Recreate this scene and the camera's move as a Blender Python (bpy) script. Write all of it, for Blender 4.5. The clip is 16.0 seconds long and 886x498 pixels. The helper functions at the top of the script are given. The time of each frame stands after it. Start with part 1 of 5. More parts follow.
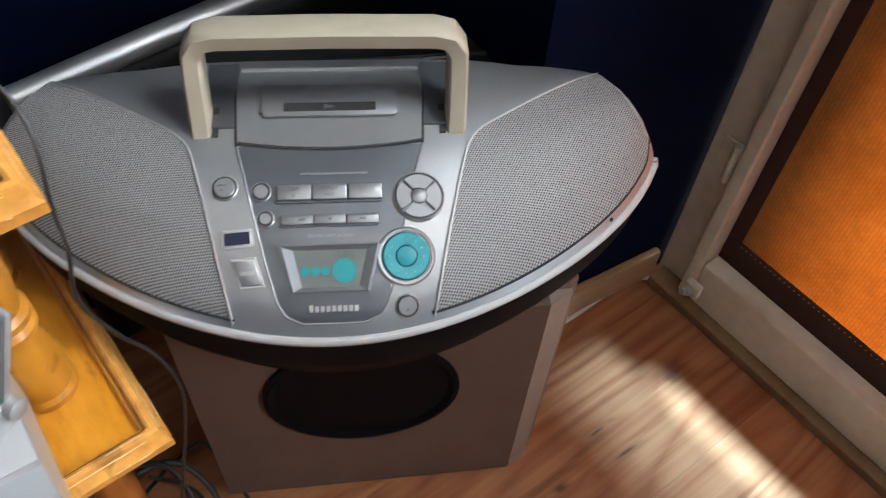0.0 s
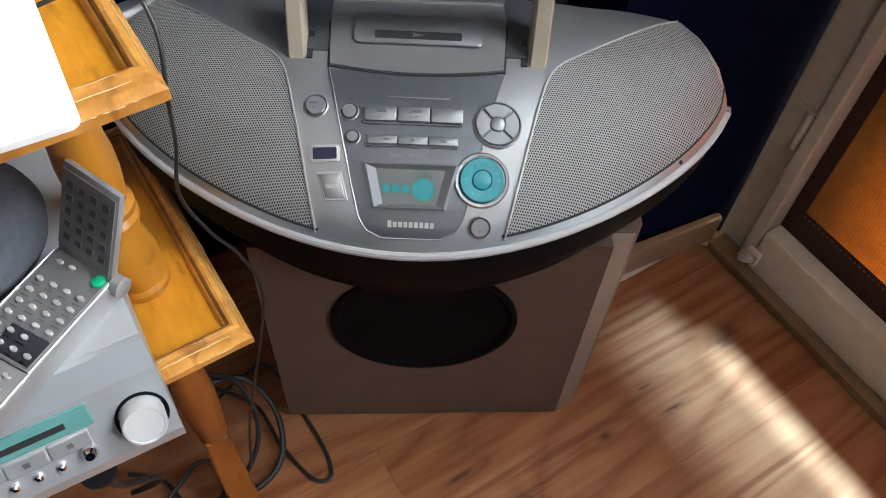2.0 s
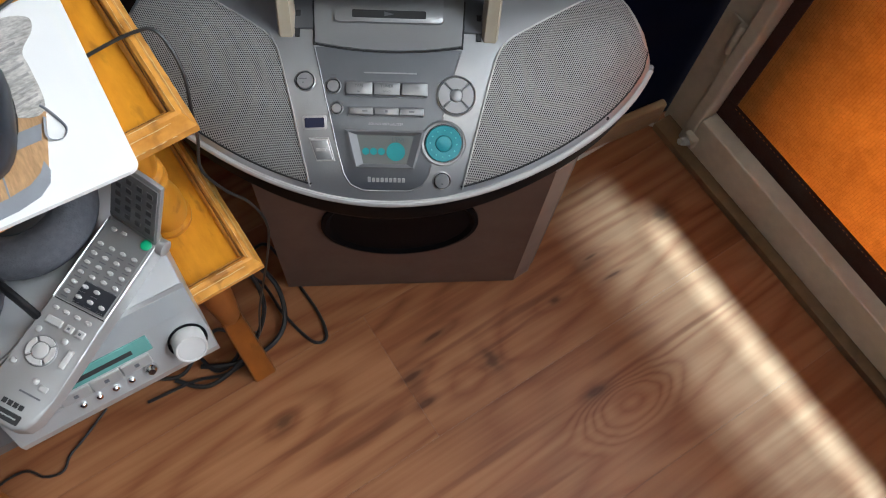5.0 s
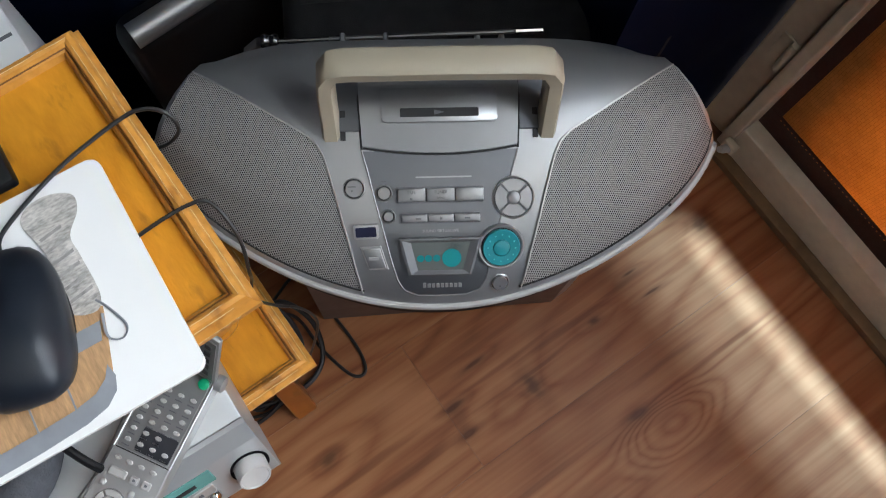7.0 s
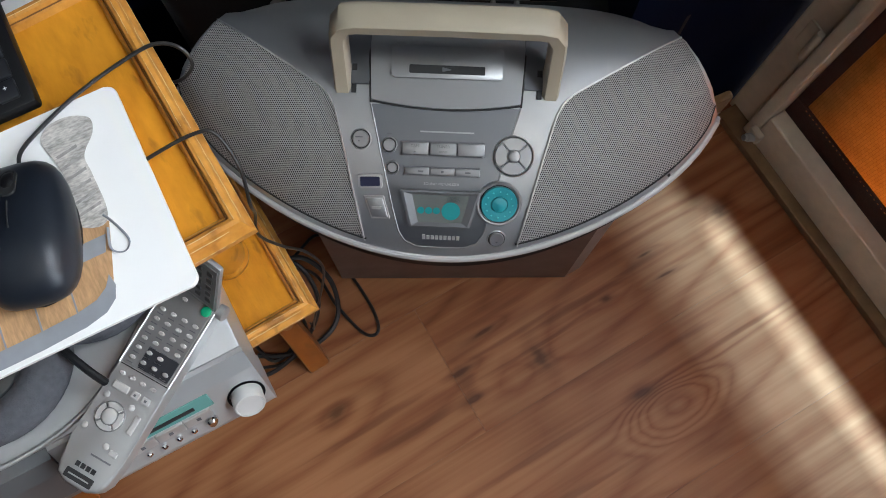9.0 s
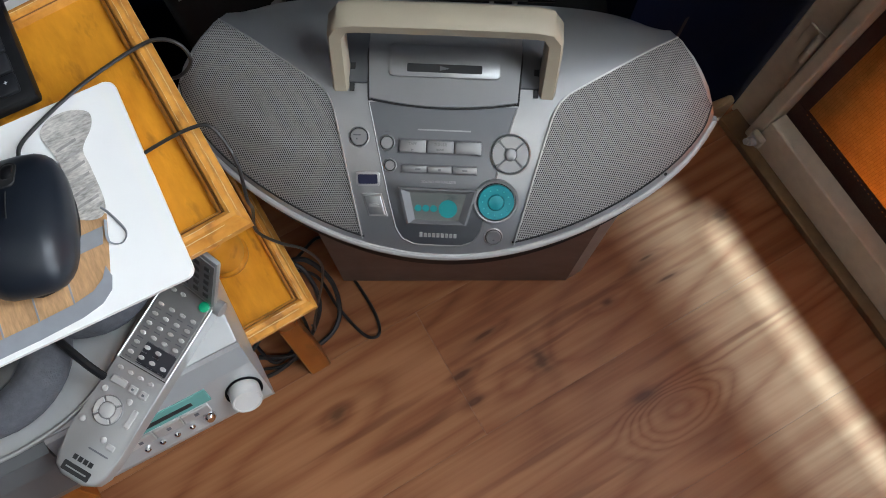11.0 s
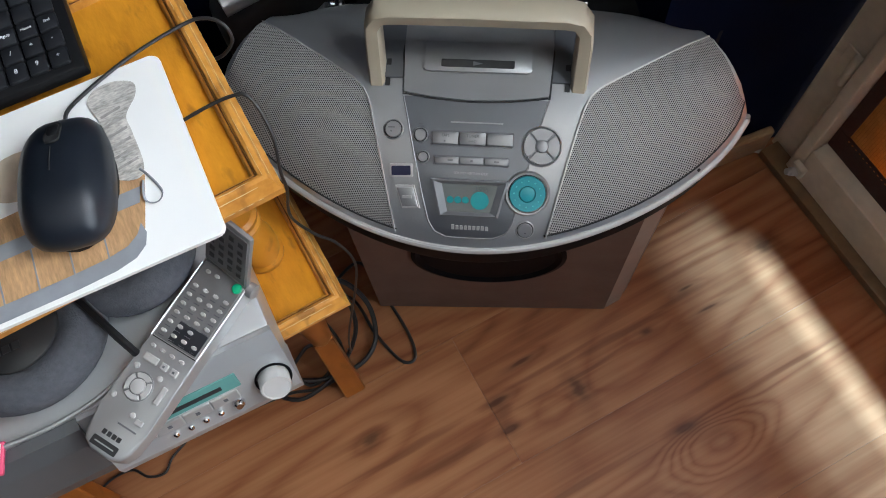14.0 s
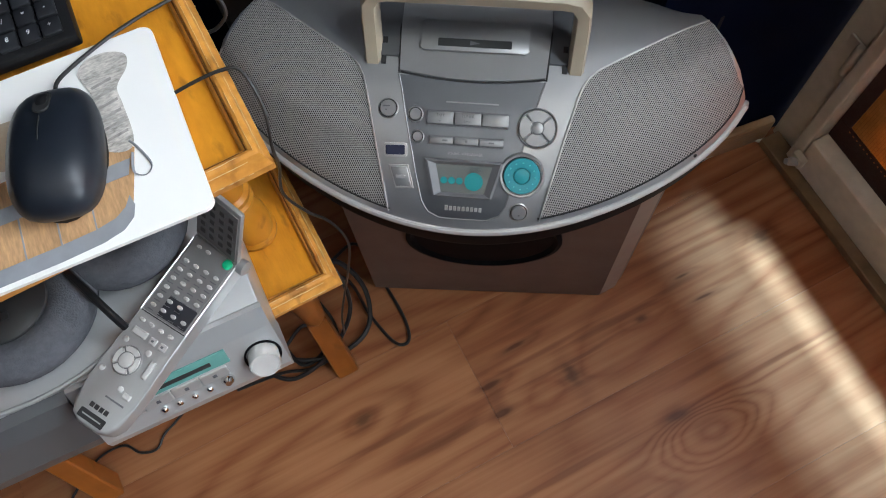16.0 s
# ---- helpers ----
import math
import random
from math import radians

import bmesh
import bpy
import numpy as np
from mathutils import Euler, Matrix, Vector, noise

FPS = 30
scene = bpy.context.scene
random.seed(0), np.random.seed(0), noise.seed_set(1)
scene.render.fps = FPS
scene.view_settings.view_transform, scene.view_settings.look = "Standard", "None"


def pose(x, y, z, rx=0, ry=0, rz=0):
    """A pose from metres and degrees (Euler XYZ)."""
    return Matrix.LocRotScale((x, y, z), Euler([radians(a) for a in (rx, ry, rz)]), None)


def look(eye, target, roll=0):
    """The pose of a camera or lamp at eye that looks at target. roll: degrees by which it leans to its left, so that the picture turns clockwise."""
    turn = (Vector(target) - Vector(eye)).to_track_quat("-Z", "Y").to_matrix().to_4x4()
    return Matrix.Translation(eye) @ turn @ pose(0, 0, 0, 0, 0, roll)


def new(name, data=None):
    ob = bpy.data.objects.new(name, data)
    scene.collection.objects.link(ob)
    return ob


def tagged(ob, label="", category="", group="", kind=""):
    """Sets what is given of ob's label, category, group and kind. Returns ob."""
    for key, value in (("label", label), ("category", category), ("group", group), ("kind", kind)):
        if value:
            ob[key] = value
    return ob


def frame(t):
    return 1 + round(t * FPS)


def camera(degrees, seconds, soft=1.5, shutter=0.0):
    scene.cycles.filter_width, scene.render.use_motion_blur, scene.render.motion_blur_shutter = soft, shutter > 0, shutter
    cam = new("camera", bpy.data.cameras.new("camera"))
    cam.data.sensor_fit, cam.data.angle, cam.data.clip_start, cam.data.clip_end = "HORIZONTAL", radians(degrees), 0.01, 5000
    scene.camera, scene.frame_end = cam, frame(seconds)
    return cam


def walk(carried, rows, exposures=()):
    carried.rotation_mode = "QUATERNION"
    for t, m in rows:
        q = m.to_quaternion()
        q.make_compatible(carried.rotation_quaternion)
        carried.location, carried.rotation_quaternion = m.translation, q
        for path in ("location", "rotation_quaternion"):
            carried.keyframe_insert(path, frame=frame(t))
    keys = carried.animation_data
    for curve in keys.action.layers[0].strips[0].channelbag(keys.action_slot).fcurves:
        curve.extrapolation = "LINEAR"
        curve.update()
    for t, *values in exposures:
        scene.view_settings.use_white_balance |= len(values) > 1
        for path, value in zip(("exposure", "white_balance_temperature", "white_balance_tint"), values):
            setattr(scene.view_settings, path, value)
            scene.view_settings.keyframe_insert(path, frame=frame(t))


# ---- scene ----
cam = camera(56.0, 16.0, 0.95, 0.4)
PATH = [
    (0, (0.049, -0.007, 0.9), (0.165, 1.199, -0.691), 4.5),
    (0.5, (0.031, -0.046, 0.904), (0.085, 1.175, -0.679), 4.0),
    (1, (0.032, -0.051, 0.906), (0.031, 1.13, -0.709), 3.4),
    (1.5, (0.034, -0.05, 0.903), (0.02, 1.116, -0.721), 3.2),
    (2, (0.035, -0.052, 0.903), (0.03, 1.102, -0.73), 4.0),
    (2.5, (0.035, -0.051, 0.903), (0.051, 1.094, -0.737), 4.9),
    (3, (0.037, -0.054, 0.904), (0.05, 1.086, -0.739), 4.8),
    (3.5, (0.039, -0.055, 0.905), (0.054, 1.083, -0.74), 5.0),
    (6, (0.025, 0.085, 1.18), (0.12, 0.592, -0.753), 12.8),
    (6.5, (-0.004, 0.151, 1.128), (0.057, 0.662, -0.804), 9.2),
    (7, (-0.017, 0.142, 1.11), (0.064, 0.654, -0.822), 9.6),
    (7.5, (0.016, 0.113, 1.125), (0.01, 0.616, -0.811), 1.0),
    (8, (0.025, 0.108, 1.129), (-0.016, 0.601, -0.809), -1.6),
    (8.5, (0.027, 0.106, 1.128), (-0.004, 0.595, -0.811), 0.4),
    (9, (0.024, 0.106, 1.129), (-0.007, 0.594, -0.811), 1.2),
    (11.5, (0.038, 0.085, 1.13), (-0.034, 0.618, -0.797), -2.5),
    (12, (0.042, 0.065, 1.122), (-0.092, 0.766, -0.746), -5.5),
    (12.5, (0.047, 0.04, 1.106), (-0.108, 0.747, -0.758), -7.3),
    (13, (0.05, 0.031, 1.109), (-0.119, 0.724, -0.76), -7.7),
    (13.5, (0.053, 0.027, 1.108), (-0.12, 0.716, -0.761), -8.2),
    (14, (0.054, 0.024, 1.11), (-0.127, 0.707, -0.761), -8.5),
    (14.5, (0.059, 0.022, 1.108), (-0.104, 0.699, -0.767), -6.6),
    (15, (0.064, 0.022, 1.11), (-0.101, 0.703, -0.763), -5.7),
    (15.5, (0.063, 0.02, 1.11), (-0.105, 0.707, -0.761), -6.2),
    (16, (0.062, 0.022, 1.105), (-0.12, 0.673, -0.777), -8.0),
]
walk(cam, [(t, look(eye, target, roll)) for t, eye, target, roll in PATH], [(0, 2.30), (0.6, 2.14), (1.2, 2.12), (3.7, 2.10), (6, 1.66), (9, 1.65), (11.5, 1.63), (13, 1.64), (16, 1.74)])

# ---- world and light ----
world = bpy.data.worlds.new("world")
scene.world = world
world.use_nodes = True
wnt = world.node_tree
sky = wnt.nodes.new("ShaderNodeTexSky")
sky.sky_type, sky.sun_disc, sky.sun_elevation, sky.sun_rotation = "NISHITA", False, radians(34), radians(144)
wnt.links.new(sky.outputs[0], wnt.nodes["Background"].inputs[0])
wnt.nodes["Background"].inputs[1].default_value = 0.05

# the door wall runs along DOOR_DIR from the corner; OUT points outdoors through it
CORNER = Vector((0.405, 0.650, 0))
DOOR_DIR = Vector((0.590, -0.807, 0)).normalized()
OUT = Vector((0.807, 0.590, 0)).normalized()
BACK_DIR = Vector((0.880, 0.475, 0)).normalized()


def on_door(along, out, z):
    return CORNER + DOOR_DIR * along + OUT * out + Vector((0, 0, z))


sun = new("sun", bpy.data.lights.new("sun", "SUN"))
sun.data.energy, sun.data.angle, sun.data.color = 13.0, radians(0.7), (0.325, 0.625, 1.0)
sun_way = -DOOR_DIR * math.cos(radians(34)) - Vector((0, 0, math.sin(radians(34))))
sun.matrix_world = look((1, -2, 3), Vector((1, -2, 3)) + sun_way)


def window_light(name, along, out, z, w, h, power, color=(0.80, 0.90, 1.0)):
    lamp = new(name, bpy.data.lights.new(name, "AREA"))
    lamp.data.shape, lamp.data.size, lamp.data.size_y = "RECTANGLE", w, h
    lamp.data.energy, lamp.data.color = power, color
    p = on_door(along, out, z)
    lamp.matrix_world = look(p, p - OUT)
    return lamp


# added daylight lamps: upper door glass and window are unseen, assumed sources
window_light("unseen_door_glass_light", 0.40, 0.10, 1.50, 0.56, 0.80, 6.2)
window_light("unseen_window_light", 1.55, 0.13, 1.50, 1.05, 1.15, 16.0)
# sky stand-in, set off to one side so the jamb shades the blind
window_light("sky_behind_blind", -0.16, 0.80, 0.60, 0.26, 1.40, 35.0, (1.0, 0.95, 0.86))


# ---- materials ----
def mat(name, color, rough=0.5, metal=0.0, vary=0.12, scale=40.0, bump=0.0, bump_scale=300.0, spec=0.5, coat=0.0, stretch=(1, 1, 1), two=None, by_object=0.0):
    m = bpy.data.materials.new(name)
    m.use_nodes = True
    nt = m.node_tree
    b = nt.nodes["Principled BSDF"]
    b.inputs["Metallic"].default_value, b.inputs["Specular IOR Level"].default_value = metal, spec
    b.inputs["Coat Weight"].default_value, b.inputs["Coat Roughness"].default_value = coat, 0.15
    co = nt.nodes.new("ShaderNodeTexCoord")
    mp = nt.nodes.new("ShaderNodeMapping")
    mp.inputs["Scale"].default_value = stretch
    nt.links.new(co.outputs["Object"], mp.inputs[0])
    n1, n2 = nt.nodes.new("ShaderNodeTexNoise"), nt.nodes.new("ShaderNodeTexNoise")
    n1.inputs["Scale"].default_value, n1.inputs["Detail"].default_value = scale, 6
    n2.inputs["Scale"].default_value, n2.inputs["Detail"].default_value = scale * 0.17, 3
    for n in (n1, n2):
        nt.links.new(mp.outputs[0], n.inputs["Vector"])
    add = nt.nodes.new("ShaderNodeMath")
    add.operation = "ADD"
    nt.links.new(n1.outputs[0], add.inputs[0])
    nt.links.new(n2.outputs[0], add.inputs[1])
    half = nt.nodes.new("ShaderNodeMath")
    half.operation = "MULTIPLY"
    half.inputs[1].default_value = 0.5
    nt.links.new(add.outputs[0], half.inputs[0])
    ramp = nt.nodes.new("ShaderNodeValToRGB")
    lo = two or [c * (1 - vary) for c in color]
    hi = [min(1, c * (1 + vary)) for c in color]
    ramp.color_ramp.elements[0].position, ramp.color_ramp.elements[1].position = 0.32, 0.68
    ramp.color_ramp.elements[0].color, ramp.color_ramp.elements[1].color = (*lo[:3], 1), (*hi[:3], 1)
    nt.links.new(half.outputs[0], ramp.inputs[0])
    nt.links.new(ramp.outputs[0], b.inputs["Base Color"])
    mr = nt.nodes.new("ShaderNodeMapRange")
    mr.inputs[1].default_value, mr.inputs[2].default_value = 0.3, 0.7
    mr.inputs[3].default_value, mr.inputs[4].default_value = rough * 0.85, min(1, rough * 1.15)
    nt.links.new(n2.outputs[0], mr.inputs[0])
    nt.links.new(mr.outputs[0], b.inputs["Roughness"])
    if bump:
        n3 = nt.nodes.new("ShaderNodeTexNoise")
        n3.inputs["Scale"].default_value = bump_scale
        nt.links.new(mp.outputs[0], n3.inputs["Vector"])
        bp = nt.nodes.new("ShaderNodeBump")
        bp.inputs["Strength"].default_value, bp.inputs["Distance"].default_value = bump, 0.001
        nt.links.new(n3.outputs[0], bp.inputs["Height"])
        nt.links.new(bp.outputs[0], b.inputs["Normal"])
    return m


def math_node(nt, op, a, b=None):
    n = nt.nodes.new("ShaderNodeMath")
    n.operation = op
    for i, v in enumerate((a, b)):
        if v is None:
            continue
        if isinstance(v, (int, float)):
            n.inputs[i].default_value = v
        else:
            nt.links.new(v, n.inputs[i])
    return n.outputs[0]


SILVER = mat("silver_plastic", (0.43, 0.432, 0.432), 0.34, 0.78, 0.05, 30, 0.05, 900)
SILVER_LIGHT = mat("light_silver_plastic", (0.60, 0.595, 0.58), 0.32, 0.65, 0.05, 30)
GREY_PANEL = mat("grey_plastic", (0.178, 0.184, 0.196), 0.34, 0.75, 0.05, 30, 0.04, 900)
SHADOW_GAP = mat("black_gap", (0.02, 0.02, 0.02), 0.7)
BEIGE = mat("beige_plastic", (0.40, 0.35, 0.26), 0.45, 0.0, 0.05, 25, 0.05, 600)
DARK_BODY = mat("dark_plastic", (0.006, 0.006, 0.007), 0.45, 0.0, 0.1, 30, spec=0.03)
TEAL = mat("teal_plastic", (0.018, 0.25, 0.28), 0.33, 0.0, 0.08, 40, coat=0.3)
LCD_GREY = mat("lcd_glass", (0.125, 0.135, 0.125), 0.10, 0.0, 0.05, 20)
LCD_TEAL = mat("lcd_teal", (0.01, 0.24, 0.25), 0.2)
LCD_INK = mat("lcd_ink", (0.05, 0.07, 0.07), 0.3)
BUTTON = mat("button_silver", (0.31, 0.31, 0.31), 0.36, 0.7, 0.04)
TEAL_LIGHT = mat("pale_teal", (0.10, 0.50, 0.52), 0.35)
BLUE_WINDOW = mat("blue_window", (0.016, 0.018, 0.045), 0.15)
PRINT = mat("grey_print", (0.12, 0.12, 0.13), 0.5)
CHROME = mat("chrome", (0.75, 0.75, 0.74), 0.12, 1.0, 0.03)
ANTENNA = mat("dark_chrome", (0.16, 0.16, 0.16), 0.3, 0.9, 0.05)
SUB_GREY = mat("taupe_laminate", (0.132, 0.085, 0.066), 0.55, 0.0, 0.08, 120, 0.1, 500)
BLACK = mat("black_plastic", (0.006, 0.006, 0.007), 0.5, 0.0, 0.2, 40, 0.1, 700, spec=0.3)
BLACK_SOFT = mat("black_cloth", (0.005, 0.005, 0.006), 0.95, 0.0, 0.3, 200, 0.4, 900)
CABLE = mat("cable_black", (0.018, 0.017, 0.017), 0.4)
CABLE_WHITE = mat("cable_white", (0.7, 0.68, 0.62), 0.45)
RIM_SILVER = mat("rim_silver", (0.43, 0.42, 0.41), 0.5, 0.3, 0.05, 30)
PAD_WHITE = mat("pad_white", (0.89, 0.875, 0.845), 0.42, 0.0, 0.02, 20)
CUSHION = mat("grey_velour", (0.085, 0.088, 0.10), 0.95, 0.0, 0.25, 180, 0.6, 700)
CONE = mat("black_paper", (0.0035, 0.003, 0.003), 0.9, spec=0.0)
CUP_GREY = mat("headphone_grey", (0.055, 0.057, 0.058), 0.26, 0.5, 0.12, 40)
KNOB = mat("pale_knob", (0.62, 0.61, 0.59), 0.38, 0.2)
RECEIVER = mat("receiver_silver", (0.50, 0.51, 0.51), 0.34, 0.5, 0.04, 30, 0.04, 800)
REMOTE = mat("remote_silver", (0.40, 0.40, 0.39), 0.38, 0.5, 0.05, 30)
REMOTE_MID = mat("remote_mid", (0.235, 0.235, 0.232), 0.4, 0.4)
REMOTE_DARK = mat("remote_dark", (0.03, 0.032, 0.038), 0.4)
KEY_LIGHT = mat("button_light", (0.45, 0.44, 0.42), 0.4)
GREEN = mat("green_rubber", (0.0, 0.36, 0.16), 0.4)
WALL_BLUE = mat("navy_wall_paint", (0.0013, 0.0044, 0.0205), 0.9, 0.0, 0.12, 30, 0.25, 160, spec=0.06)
WALL_WHITE = mat("white_wall_paint", (0.74, 0.72, 0.68), 0.85, 0.0, 0.05, 20, 0.2, 150)
CREAM = mat("cream_gloss_paint", (0.70, 0.61, 0.465), 0.42, 0.0, 0.08, 60, 0.2, 120, two=(0.60, 0.515, 0.385))
# brown of the bottom hem, also used as painted shade at the blind's side
BROWN_HEM_SHADE = mat("brown_hem_and_side_shade", (0.045, 0.012, 0.006), 0.85, 0.0, 0.3, 200, 0.4, 900)
STITCH = mat("orange_thread", (0.45, 0.14, 0.03), 0.8)
BOARD = mat("skirting_wood", (0.36, 0.23, 0.12), 0.5, 0.0, 0.25, 60, 0.15, 200, stretch=(1, 8, 8))
MOULDING = mat("brown_moulding", (0.21, 0.120, 0.052), 0.5, 0.0, 0.3, 60, 0.2, 150)
PINK = mat("pink_print", (0.75, 0.08, 0.18), 0.5)
PAPER = mat("white_paper", (0.75, 0.75, 0.74), 0.7, 0.0, 0.05, 30)
TEAL_WINDOW = mat("display_glass", (0.12, 0.30, 0.27), 0.12, 0.0, 0.1, 30)
PATCH_GREY = mat("printed_grey", (0.48, 0.45, 0.41), 0.5, 0.0, 0.55, 260, stretch=(1, 3, 1))
PATCH_STRIPE = mat("printed_stripe", (0.30, 0.28, 0.26), 0.5, 0.0, 0.5, 200)
PATCH_TAN = mat("printed_tan", (0.60, 0.48, 0.36), 0.5, 0.0, 0.2, 60)
PATCH_WOOD = mat("printed_wood", (0.50, 0.29, 0.14), 0.5, 0.0, 0.35, 120, stretch=(6, 1, 1))
PATCH_BAND = mat("printed_band", (0.27, 0.28, 0.30), 0.5, 0.0, 0.2, 60)


def table_wood(name, base, dark, stretch):
    m = mat(name, base, 0.36, 0.0, 0.22, 45, 0.25, 160, coat=0.15, stretch=stretch, two=dark)
    nt = m.node_tree
    b = nt.nodes["Principled BSDF"]
    src = b.inputs["Base Color"].links[0].from_socket
    co = nt.nodes.new("ShaderNodeTexCoord")
    sc = nt.nodes.new("ShaderNodeTexNoise")
    sc.inputs["Scale"].default_value, sc.inputs["Detail"].default_value = 34, 5
    sm = nt.nodes.new("ShaderNodeMapping")
    sm.inputs["Scale"].default_value, sm.inputs["Rotation"].default_value = (1.6, 0.6, 1.0), (0, 0, 0.5)
    nt.links.new(co.outputs["Object"], sm.inputs[0])
    nt.links.new(sm.outputs[0], sc.inputs["Vector"])
    mr = nt.nodes.new("ShaderNodeMapRange")
    mr.inputs[1].default_value, mr.inputs[2].default_value = 0.59, 0.68
    nt.links.new(sc.outputs[0], mr.inputs[0])
    mix = nt.nodes.new("ShaderNodeMix")
    mix.data_type = "RGBA"
    mix.inputs[7].default_value = (0.20, 0.07, 0.012, 1)
    nt.links.new(math_node(nt, "MULTIPLY", mr.outputs[0], 0.6), mix.inputs[0])
    nt.links.new(src, mix.inputs[6])
    nt.links.new(mix.outputs[2], b.inputs["Base Color"])
    return m


TABLE_TOP = table_wood("honey_lacquered_wood", (0.62, 0.26, 0.020), (0.52, 0.195, 0.012), (3, 1, 1))
TABLE_TRIM = table_wood("worn_honey_wood", (0.64, 0.30, 0.060), (0.40, 0.15, 0.020), (2, 2, 2))
TABLE_POST = table_wood("turned_honey_wood", (0.52, 0.22, 0.020), (0.36, 0.125, 0.009), (1, 1, 0.3))
# redder than the posts, and darkened for the shadow below the shelf
LEG_WOOD = table_wood("reddish_shaded_wood", (0.36, 0.115, 0.018), (0.22, 0.062, 0.009), (1, 1, 0.3))
BEZEL = mat("bezel_silver", (0.17, 0.17, 0.175), 0.5, 0.3)
BARE_WOOD = mat("bare_scuffed_wood", (0.74, 0.54, 0.30), 0.7, 0.0, 0.25, 90, 0.3, 300)


# knots of the boards: place along and across, half length and half width
KNOTS = ((-0.325, 0.048, 0.010, 0.020), (-0.432, 0.045, 0.014, 0.007), (-0.429, 0.085, 0.016, 0.005), (-0.230, -0.062, 0.016, 0.008), (0.004, 0.093, 0.015, 0.012),
         (-0.207, 0.068, 0.012, 0.006), (-0.124, 0.096, 0.015, 0.004), (-0.116, 0.055, 0.020, 0.003), (-0.374, 0.116, 0.018, 0.003), (-0.60, 0.12, 0.014, 0.008), (-0.55, -0.25, 0.018, 0.008))


# dark grain streaks that run past the knots: place along and across, half length and half width
STREAKS = ((-0.34, 0.093, 0.085, 0.0050), (-0.23, 0.083, 0.090, 0.0060), (-0.14, 0.088, 0.050, 0.0050), (-0.31, 0.064, 0.110, 0.0035), (-0.43, 0.072, 0.016, 0.030), (-0.52, 0.050, 0.080, 0.0080),
           (-0.57, 0.085, 0.090, 0.0050), (-0.40, -0.060, 0.100, 0.0060), (-0.16, -0.028, 0.070, 0.0060), (-0.36, -0.125, 0.090, 0.0050), (-0.05, -0.060, 0.070, 0.0040))


def laminate():
    """Oak print: soft cathedral grain, reddish streaks and dark knots under a satin coat."""
    m = bpy.data.materials.new("oak_laminate")
    m.use_nodes = True
    nt = m.node_tree
    L = nt.links.new
    b = nt.nodes["Principled BSDF"]
    co = nt.nodes.new("ShaderNodeTexCoord")
    info = nt.nodes.new("ShaderNodeObjectInfo")
    off = nt.nodes.new("ShaderNodeVectorMath")
    off.operation = "SCALE"
    off.inputs[0].default_value = (7.0, 3.0, 0.0)
    L(info.outputs["Random"], off.inputs["Scale"])
    base = nt.nodes.new("ShaderNodeVectorMath")
    L(co.outputs["Object"], base.inputs[0])
    L(off.outputs[0], base.inputs[1])

    def grain(stretch, detail, distortion=0.0, rough=0.5):
        mp = nt.nodes.new("ShaderNodeMapping")
        mp.inputs["Scale"].default_value = stretch
        L(base.outputs[0], mp.inputs[0])
        n = nt.nodes.new("ShaderNodeTexNoise")
        n.inputs["Scale"].default_value, n.inputs["Detail"].default_value = 1.0, detail
        n.inputs["Distortion"].default_value, n.inputs["Roughness"].default_value = distortion, rough
        L(mp.outputs[0], n.inputs["Vector"])
        return n.outputs[0]

    def spread(v, a, z, to_a, to_z):
        r = nt.nodes.new("ShaderNodeMapRange")
        r.interpolation_type = "SMOOTHSTEP"
        r.inputs[1].default_value, r.inputs[2].default_value, r.inputs[3].default_value, r.inputs[4].default_value = a, z, to_a, to_z
        L(v, r.inputs[0])
        return r.outputs[0]

    def nearest(places, warp):
        near = None
        for kx, ky, rx, ry in places:
            d = nt.nodes.new("ShaderNodeMapping")
            d.vector_type = "TEXTURE"
            d.inputs["Location"].default_value, d.inputs["Scale"].default_value = (kx, ky, 0), (rx, ry, 1)
            L(warp, d.inputs[0])
            ln = nt.nodes.new("ShaderNodeVectorMath")
            ln.operation = "LENGTH"
            L(d.outputs[0], ln.inputs[0])
            near = ln.outputs["Value"] if near is None else math_node(nt, "MINIMUM", near, ln.outputs["Value"])
        return near

    def tint(color, factor, under):
        mix = nt.nodes.new("ShaderNodeMix")
        mix.data_type = "RGBA"
        mix.inputs[7].default_value = (*color, 1)
        L(factor, mix.inputs[0])
        L(under, mix.inputs[6])
        return mix.outputs[2]

    big, fine, cloud = grain((1.3, 8.0, 1.0), 1.2, 0.35), grain((4.0, 150.0, 1.0), 4), grain((2.4, 10.0, 1.0), 4)
    red, wave = grain((1.1, 24.0, 1.0), 3, 0.3), grain((9.0, 26.0, 1.0), 2)
    # the drawn figure wanders sideways with the grain
    wob = nt.nodes.new("ShaderNodeCombineXYZ")
    L(math_node(nt, "MULTIPLY", math_node(nt, "SUBTRACT", wave, 0.5), 0.022), wob.inputs[0])
    L(math_node(nt, "MULTIPLY", math_node(nt, "SUBTRACT", wave, 0.5), 0.016), wob.inputs[1])
    warp = nt.nodes.new("ShaderNodeVectorMath")
    L(co.outputs["Object"], warp.inputs[0])
    L(wob.outputs[0], warp.inputs[1])
    near = nearest(KNOTS, warp.outputs[0])
    streak = nearest(STREAKS, warp.outputs[0])
    # growth rings bend round the knots and close round the swirl
    phase = math_node(nt, "ADD", math_node(nt, "MULTIPLY", big, 62.0), math_node(nt, "MULTIPLY", math_node(nt, "DIVIDE", 1.0, math_node(nt, "ADD", near, 1.5)), 18.0))
    eye = nearest(((-0.202, -0.102, 0.056, 0.026),), warp.outputs[0])
    pm = nt.nodes.new("ShaderNodeMix")
